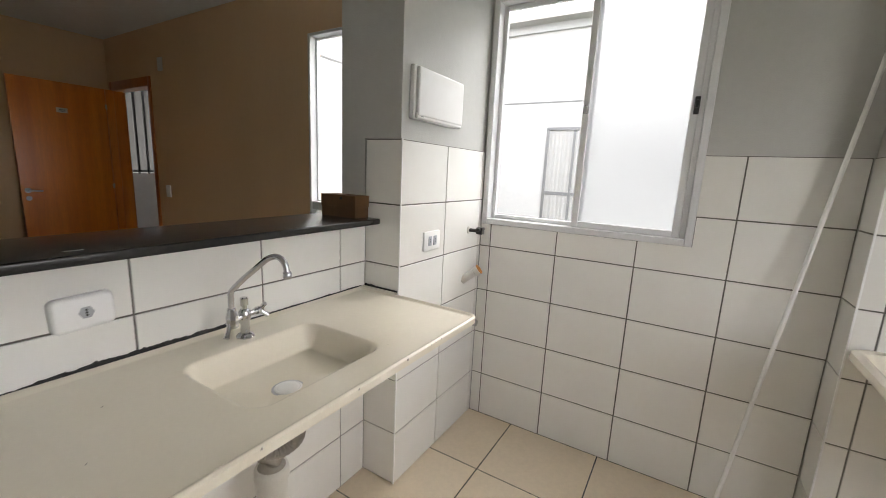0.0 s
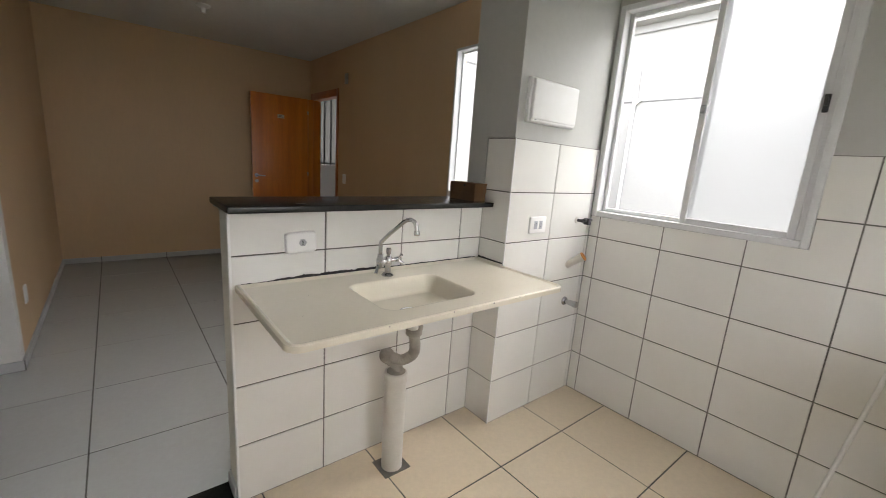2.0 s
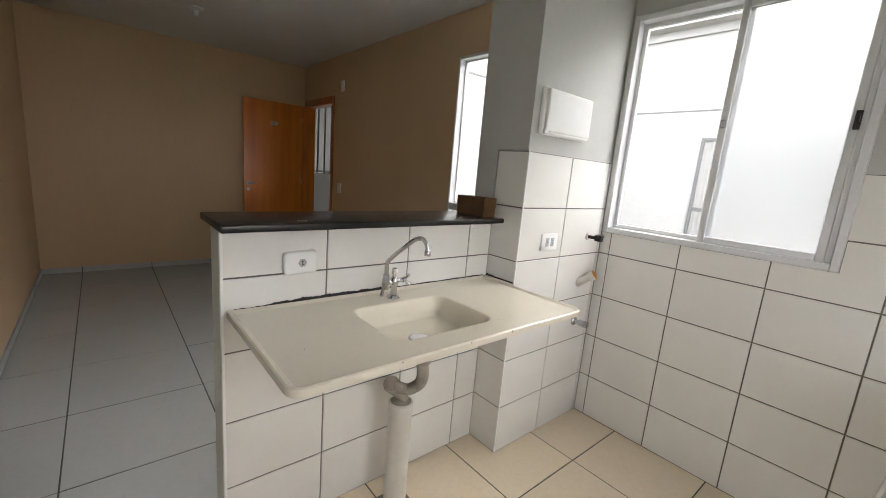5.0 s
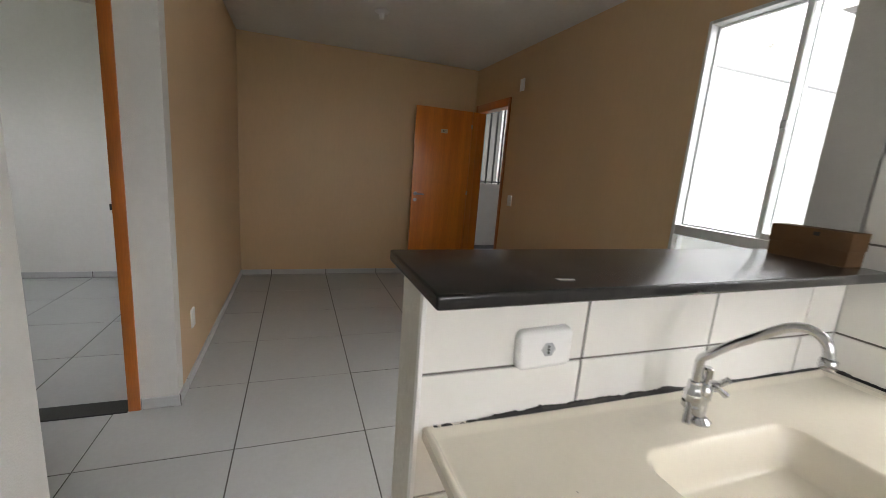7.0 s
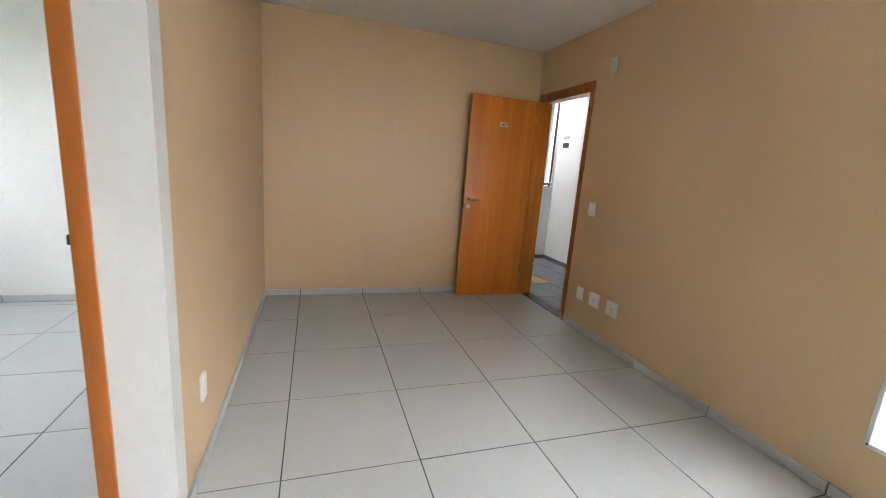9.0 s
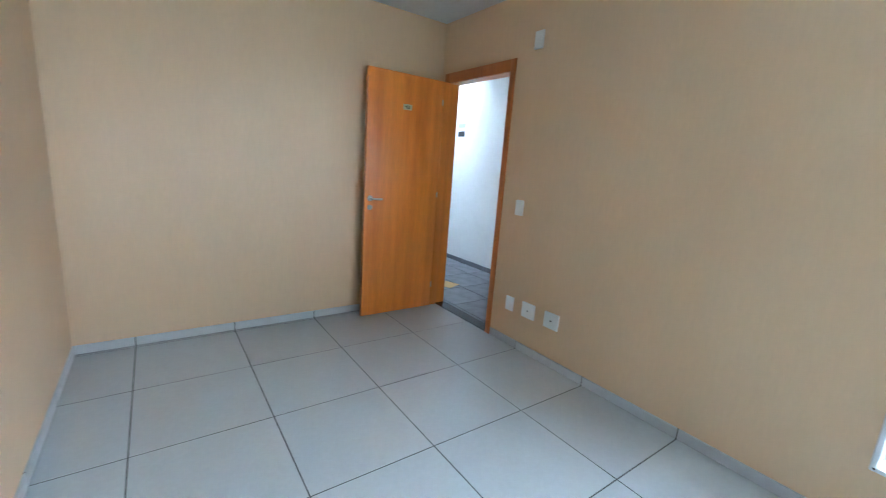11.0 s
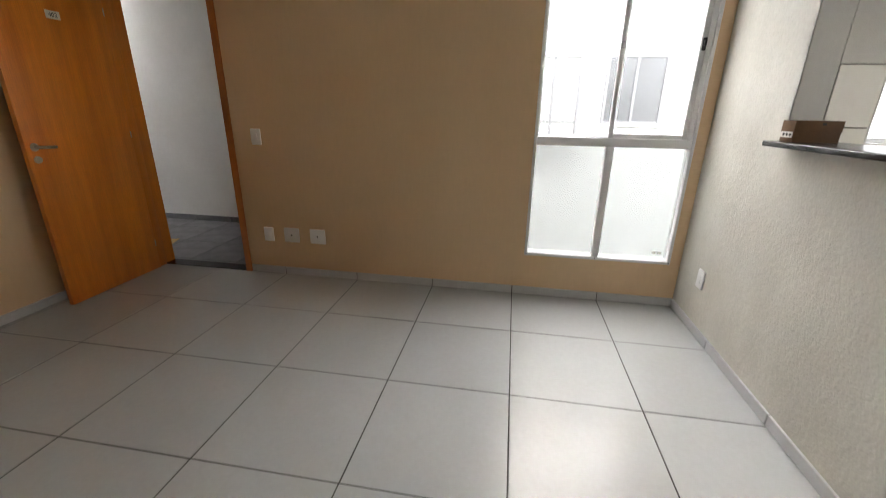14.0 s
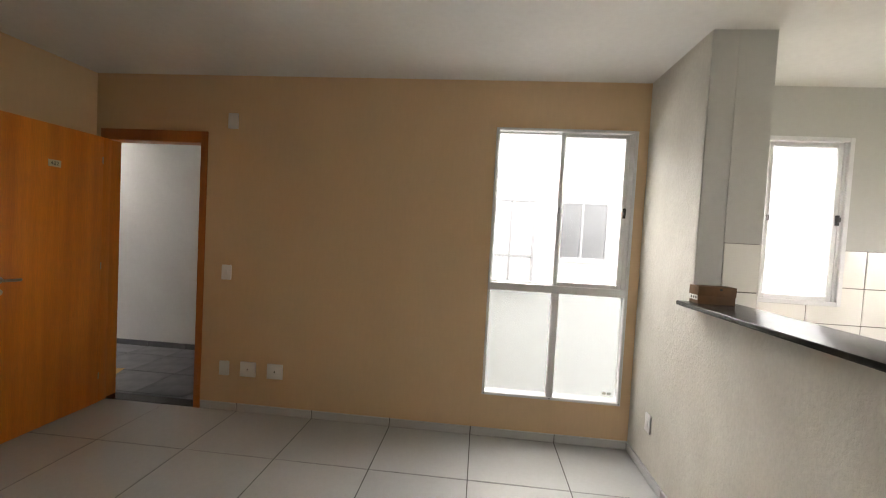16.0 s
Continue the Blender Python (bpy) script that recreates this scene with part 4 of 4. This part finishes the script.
tr = [(0.0, 0.006, 0.462), (0.004, 0.0, 0.50), (-0.012, -0.040, 0.535), (0.0, -0.058, 0.556), (0.022, -0.040, 0.556), (0.045, -0.004, 0.545), (0.075, 0.028, 0.575), (0.100, 0.020, 0.63), (0.112, 0.002, 0.690)]
trap_pts = smooth_path(tr, 8)
part("trap", tube(bmesh.new(), trap_pts, [0.0215 + 0.0022 * (k % 2) for k in range(len(trap_pts))], 16), TRAP_GREY, waste)
part("bottle_end", turned(bmesh.new(), [(0.018, -0.030), (0.029, -0.024), (0.030, 0.0), (0.025, 0.012), (0.018, 0.015)], pose(0.0, -0.056, 0.560, 70, 0, 20), 20), TRAP_GREY, waste)
part("nut", turned(bmesh.new(), [(0.030, 0), (0.033, 0.004), (0.033, 0.024), (0.036, 0.026), (0.036, 0.038), (0.030, 0.042)], pose(0.112, 0.002, 0.684), 20), TRAP_GREY, waste)
part("tailpiece", cyl(bmesh.new(), 0.022, 0.022, 0.05, pose(0.130, -0.018, 0.722, 0, 0, 0), 16), PVC, waste)
part("floor_gap", boxed(-0.062, 0.058, -0.066, 0.066, 0.0, 0.0025), GROUT, waste, "dark square cut-out in the tiles round the pipe")

# ---- counter on the half wall ----
counter = thing("counter_slab", Matrix(), "black granite bar counter on the half wall", "counter")
slab = boxed(-0.078, 0.262, -1.946, PY - 0.004, 1.166, 1.189, bevel=0.006, seg=3)
for v in slab.verts:                      # the slab sits a little askew on the wall
    k = (v.co.y + 1.946) / 1.2
    v.co.x = (-0.036 - 0.050 * k) + (v.co.x + 0.078) / 0.340 * (0.300 + 0.004 * k)
part("slab", slab, GRANITE, counter)
part("mortar", boxed(0.006, 0.128, CYE - 0.004, CYE + 0.014, 1.152, 1.166, bevel=0.003), PVC, counter, "rough white mortar under the slab end")
lumps = bmesh.new()
lump_rng = random.Random(9)
for k in range(34):
    if k < 14:
        c = Vector((0.004 + 0.0092 * k, CYE - 0.002, 1.160))
    else:
        c = Vector((-0.002, CYE + 0.012 + 0.055 * (k - 14), 1.161))
    r = lump_rng.uniform(0.006, 0.012)
    res = bmesh.ops.create_icosphere(lumps, subdivisions=2, radius=1.0)
    for v in res["verts"]:
        f = r * (1 + 0.35 * noise.noise(v.co * 2.3 + c * 90))
        v.co = Vector((v.co.x * f * 0.8, v.co.y * f * (0.9 if k < 14 else 2.6), v.co.z * f * 0.75)) + c
    for v in res["verts"]:
        v.co.z = min(v.co.z, 1.1665)
part("mortar_lumps", lumps, ROUGHCAST, counter, "lumpy white mortar squeezed out under the slab")
scrap = bmesh.new()
vs = [scrap.verts.new(p) for p in ((0, 0, 0.0006), (0.010, 0.003, 0.001), (0.012, 0.030, 0.0012), (0.004, 0.034, 0.0008))]
vs2 = [scrap.verts.new((v.co.x, v.co.y, v.co.z + 0.0008)) for v in vs]
scrap.faces.new(vs2)
scrap.faces.new(list(reversed(vs)))
for i in range(4):
    scrap.faces.new((vs[i], vs[(i + 1) % 4], vs2[(i + 1) % 4], vs2[i]))
whole("paper_scrap", scrap, PAPER, pose(0.200, -1.715, 1.189), "small torn white paper scrap on the black counter", "paper scrap")

carton = thing("cardboard_box", pose(0.066, -0.785, 1.189, 0, 0, 2), "small closed brown cardboard box on the counter", "box")
part("body", boxed(-0.090, 0.090, -0.040, 0.040, 0.0, 0.044, bevel=0.0015), CARD, carton)
part("lid", boxed(-0.092, 0.092, -0.042, 0.042, 0.041, 0.088, bevel=0.0015), CARD, carton)
part("label", boxed(-0.0932, -0.0900, -0.036, 0.034, 0.018, 0.042), PAPER, carton, "white paper label")
for i in range(3):
    part("label_bar", boxed(-0.0936, -0.0932, -0.030 + i * 0.02, -0.018 + i * 0.02, 0.024, 0.036), INK, carton)
part("stain", boxed(0.010, 0.024, -0.0424, -0.042, 0.070, 0.080), INK, carton)


# ---- switches and sockets ----
def plate(m, w, h, label, slots=(), thick=0.010, rocker=None, group="wall plates", soft=0.0035, keys=()):
    """A wall plate; m's z axis points out of the wall. slots: (u, v) of round socket faces; rocker: (w, h)."""
    ob = thing("wall_plate", m, label, "wall plate", group)
    part("cover", slab_round(w, h, thick, max(0.007, soft * 1.8), soft), PLATE, ob)
    if rocker:
        part("rocker", boxed(-rocker[0] / 2, rocker[0] / 2, -rocker[1] / 2, rocker[1] / 2, thick - 0.001, thick + 0.003, bevel=0.0015), PLATE, ob)
    for u, v in keys:
        k = part("insert", boxed(u - 0.012, u + 0.012, v - 0.021, v + 0.021, thick - 0.001, thick + 0.002, bevel=0.001), PLATE_BLUE, ob, "blue-grey socket insert")
        for dv in (-0.008, 0.0, 0.008):
            part("pin_hole", cyl(bmesh.new(), 0.002, 0.002, 0.0006, pose(u, v + dv, thick + 0.002), 8), INK, k)
    for u, v in slots:
        s = part("socket", turned(bmesh.new(), [(0.015, thick - 0.001), (0.015, thick + 0.001), (0.013, thick + 0.0012)], pose(u, v, 0), 6), PLATE_GREY, ob, "grey three-hole socket insert")
        for dx in (-0.006, 0.0, 0.006):
            part("pin_hole", cyl(bmesh.new(), 0.0026, 0.0026, 0.0006, pose(u, v + dx, thick + 0.0012), 8), INK, s)
    return ob


SOUTH = lambda x, z: at(FACE_S, x, -0.0005, z)
plate(SOUTH(-3.048, 2.242), 0.080, 0.118, "white wall plate with a round sensor above the door corner", thick=0.009, rocker=(0.030, 0.045))
plate(SOUTH(-3.062, 1.083), 0.078, 0.115, "white light switch beside the entrance door", rocker=(0.026, 0.050))
plate(SOUTH(-3.055, 0.334), 0.080, 0.112, "white narrow socket plate above the baseboard", rocker=(0.024, 0.040))
for x in (-2.860, -2.642):
    p = plate(SOUTH(x, 0.338), 0.126, 0.116, "white square outlet plate with one cable hole", thick=0.010)
    part("cable_hole", cyl(bmesh.new(), 0.006, 0.006, 0.0012, pose(0, 0, 0.010), 12), INK, p)
plate(at(FACE_N, -1.910, YL + 0.0005, 0.365), 0.072, 0.115, "white light switch low on the beige wall", rocker=(0.026, 0.050))
plate(at(FACE_W, -0.0005, -0.325, 0.345), 0.078, 0.115, "white socket on the rough white half wall", rocker=(0.026, 0.044))
plate(at(FACE_E, PX + 0.0005, -0.508, 1.085), 0.130, 0.086, "white double socket plate on the tiled pillar", keys=((-0.020, 0), (0.020, 0)), thick=0.009)
sock = plate(at(FACE_E, CX + 0.0005, -1.678, 1.037) @ pose(0, 0, 0, 0, 0, 2.5), 0.118, 0.080, "raised white socket box on the tiled half wall", slots=((0.004, 0),), thick=0.017, soft=0.008)

panel = thing("breaker_panel", at(FACE_E, PX - 0.008, -0.506, 1.682), "white plastic electrical breaker panel on the pillar", "breaker panel")
part("case", boxed(-0.182, 0.182, -0.100, 0.100, 0, 0.022, bevel=0.006, seg=3), PLATE, panel)
part("cover", boxed(-0.172, 0.176, -0.088, 0.094, 0.020, 0.040, bevel=0.010, seg=4), PLATE, panel)
part("lower_lip", boxed(-0.174, 0.174, -0.098, -0.072, 0.020, 0.036, bevel=0.008, seg=3), PLATE, panel)
part("badge", boxed(-0.150, -0.134, -0.090, -0.084, 0.0362, 0.0368), PLATE_GREY, panel)

# ---- fittings on the tiled pillar ----
valve = thing("stop_valve", pose(PX, -0.150, 1.098), "dark wall valve with a black winged knob", "valve")
part("rosette", turned(bmesh.new(), [(0.020, 0), (0.020, 0.004), (0.012, 0.008)], pose(0, 0, 0, 0, 90, 0), 20), PVC, valve)
part("stem", tube(bmesh.new(), [(0.004, 0, 0), (0.055, 0, 0)], 0.0095, 12), BLACK, valve)
part("knob", box(boxed(0.050, 0.086, -0.016, 0.016, -0.016, 0.020, bevel=0.006), 0.058, 0.078, -0.036, 0.036, 0.002, 0.018, bevel=0.005), BLACK, valve)
stub = thing("pipe_stub", pose(PX, -0.178, 0.836, 0, 52, 24), "white pipe stub with an orange ring sticking out of the tiles", "pipe stub")
part("pipe", turned(bmesh.new(), [(0.021, -0.010), (0.021, 0.070), (0.025, 0.074), (0.025, 0.096), (0.022, 0.098)], None, 24), PVC, stub)
part("ring", turned(bmesh.new(), [(0.0225, 0.0975), (0.026, 0.098), (0.026, 0.104), (0.023, 0.106), (0.019, 0.104), (0.018, 0.099)], None, 24), ORANGE, stub, "orange rubber ring")
cock = thing("wall_tap", pose(PX, -0.165, 0.612), "short chrome wall tap low on the tiled pillar", "tap")
part("rosette", turned(bmesh.new(), [(0.026, 0), (0.026, 0.004), (0.020, 0.012), (0.014, 0.014)], pose(0, 0, 0, 0, 90, 0), 24), CHROME, cock)
part("barrel", tube(bmesh.new(), [(0.01, 0, 0), (0.034, 0, 0), (0.035, 0, 0), (0.066, 0, 0), (0.067, 0, 0), (0.086, 0, 0)], [0.013, 0.013, 0.017, 0.017, 0.020, 0.018], 16), CHROME, cock)

# ---- ceiling lamp holder ----
rose = thing("lamp_holder", pose(-2.86, -1.475, H, 180, 0, 0), "white ceiling lamp holder without a bulb", "lamp holder")
part("plate", turned(bmesh.new(), [(0.060, 0), (0.058, 0.012), (0.040, 0.022), (0.024, 0.026)], None, 32), PLATE, rose)
part("socket", turned(bmesh.new(), [(0.024, 0.024), (0.022, 0.040), (0.019, 0.044), (0.019, 0.066), (0.015, 0.068)], None, 24), PLATE, rose)

# ---- laundry nook ----
pole = whole("pole", tube(bmesh.new(), [(1.520, -0.150, 0.0), (1.585, -0.118, 0.50), (1.652, -0.086, 1.0), (1.720, -0.056, 1.50), (1.777, -0.030, 1.93)], 0.0078, 14), PLATE, Matrix(),
             "white plastic pole leaning in the kitchen corner", "pole")


tub = thing("laundry_tub", pose(2.12, -0.405, 0), "cream cast laundry tub on a fluted pedestal", "laundry tub")
part("bowl", loft(bmesh.new(), [(0.045, 0.195, 0.02, 0.16, 0.46, 0.05), (0.02, 0.22, -0.01, 0.18, 0.53, 0.06), (-0.07, 0.29, -0.07, 0.205, 0.64, 0.065), (-0.19, 0.315, -0.145, 0.222, 0.74, 0.07),
                                (-0.29, 0.325, -0.212, 0.229, 0.818, 0.07), (-0.31, 0.33, -0.230, 0.230, 0.836, 0.07), (-0.327, 0.335, -0.247, 0.234, 0.843, 0.075), (-0.331, 0.338, -0.251, 0.234, 0.856, 0.078),
                                (-0.327, 0.335, -0.247, 0.234, 0.868, 0.076), (-0.31, 0.33, -0.232, 0.222, 0.872, 0.07), (-0.294, 0.315, -0.216, 0.208, 0.866, 0.065), (-0.25, 0.29, -0.195, 0.194, 0.80, 0.06),
                                (-0.05, 0.20, -0.06, 0.17, 0.62, 0.05)]), CREAM, tub)
ped = []
for k in range(15):
    z = 0.455 * k / 14
    ped.append((0.064 + 0.020 * (1 - ease(z / 0.10)) + 0.020 * ease((z - 0.37) / 0.085) + 0.003 * math.sin(k * 2.2), z))
part("pedestal", turned(bmesh.new(), ped, pose(0.12, 0.092, 0), 24), CREAM, tub)
elbow = thing("drain_elbow", pose(2.095, NY, 0.362), "white plastic drain elbow entering the tiled wall", "pipe")
part("pipe", tube(bmesh.new(), smooth_path([(0, 0.0, 0), (0, -0.04, 0), (0.0, -0.062, -0.02), (0.0, -0.066, -0.08), (0, -0.066, -0.361)], 6), 0.018, 16), PVC, elbow)
part("hole_ring", turned(bmesh.new(), [(0.030, 0.0), (0.029, 0.003), (0.020, 0.004)], pose(0, 0, 0, 90, 0, 0), 20), SEALANT, elbow, "dark rough hole round the pipe")

# ---- landing details ----
sign = thing("floor_sign", at(FACE_S, -5.58, LY - 0.0005, 1.84), "two small dark floor number stickers on the landing wall", "sign")
part("sticker", boxed(-0.075, 0.075, 0.035, 0.085, 0, 0.002), PLATE_GREY, sign)
part("sticker", boxed(-0.075, 0.075, -0.085, -0.015, 0, 0.002), INK, sign)
whole("floor_mark", boxed(-0.18, 0.18, -0.10, 0.10, 0, 0.002), MAT_YELLOW, pose(-4.62, 0.47, 0.0005, 0, 0, 20), "faded ochre mat on the dark landing floor", "mat", smooth=False)
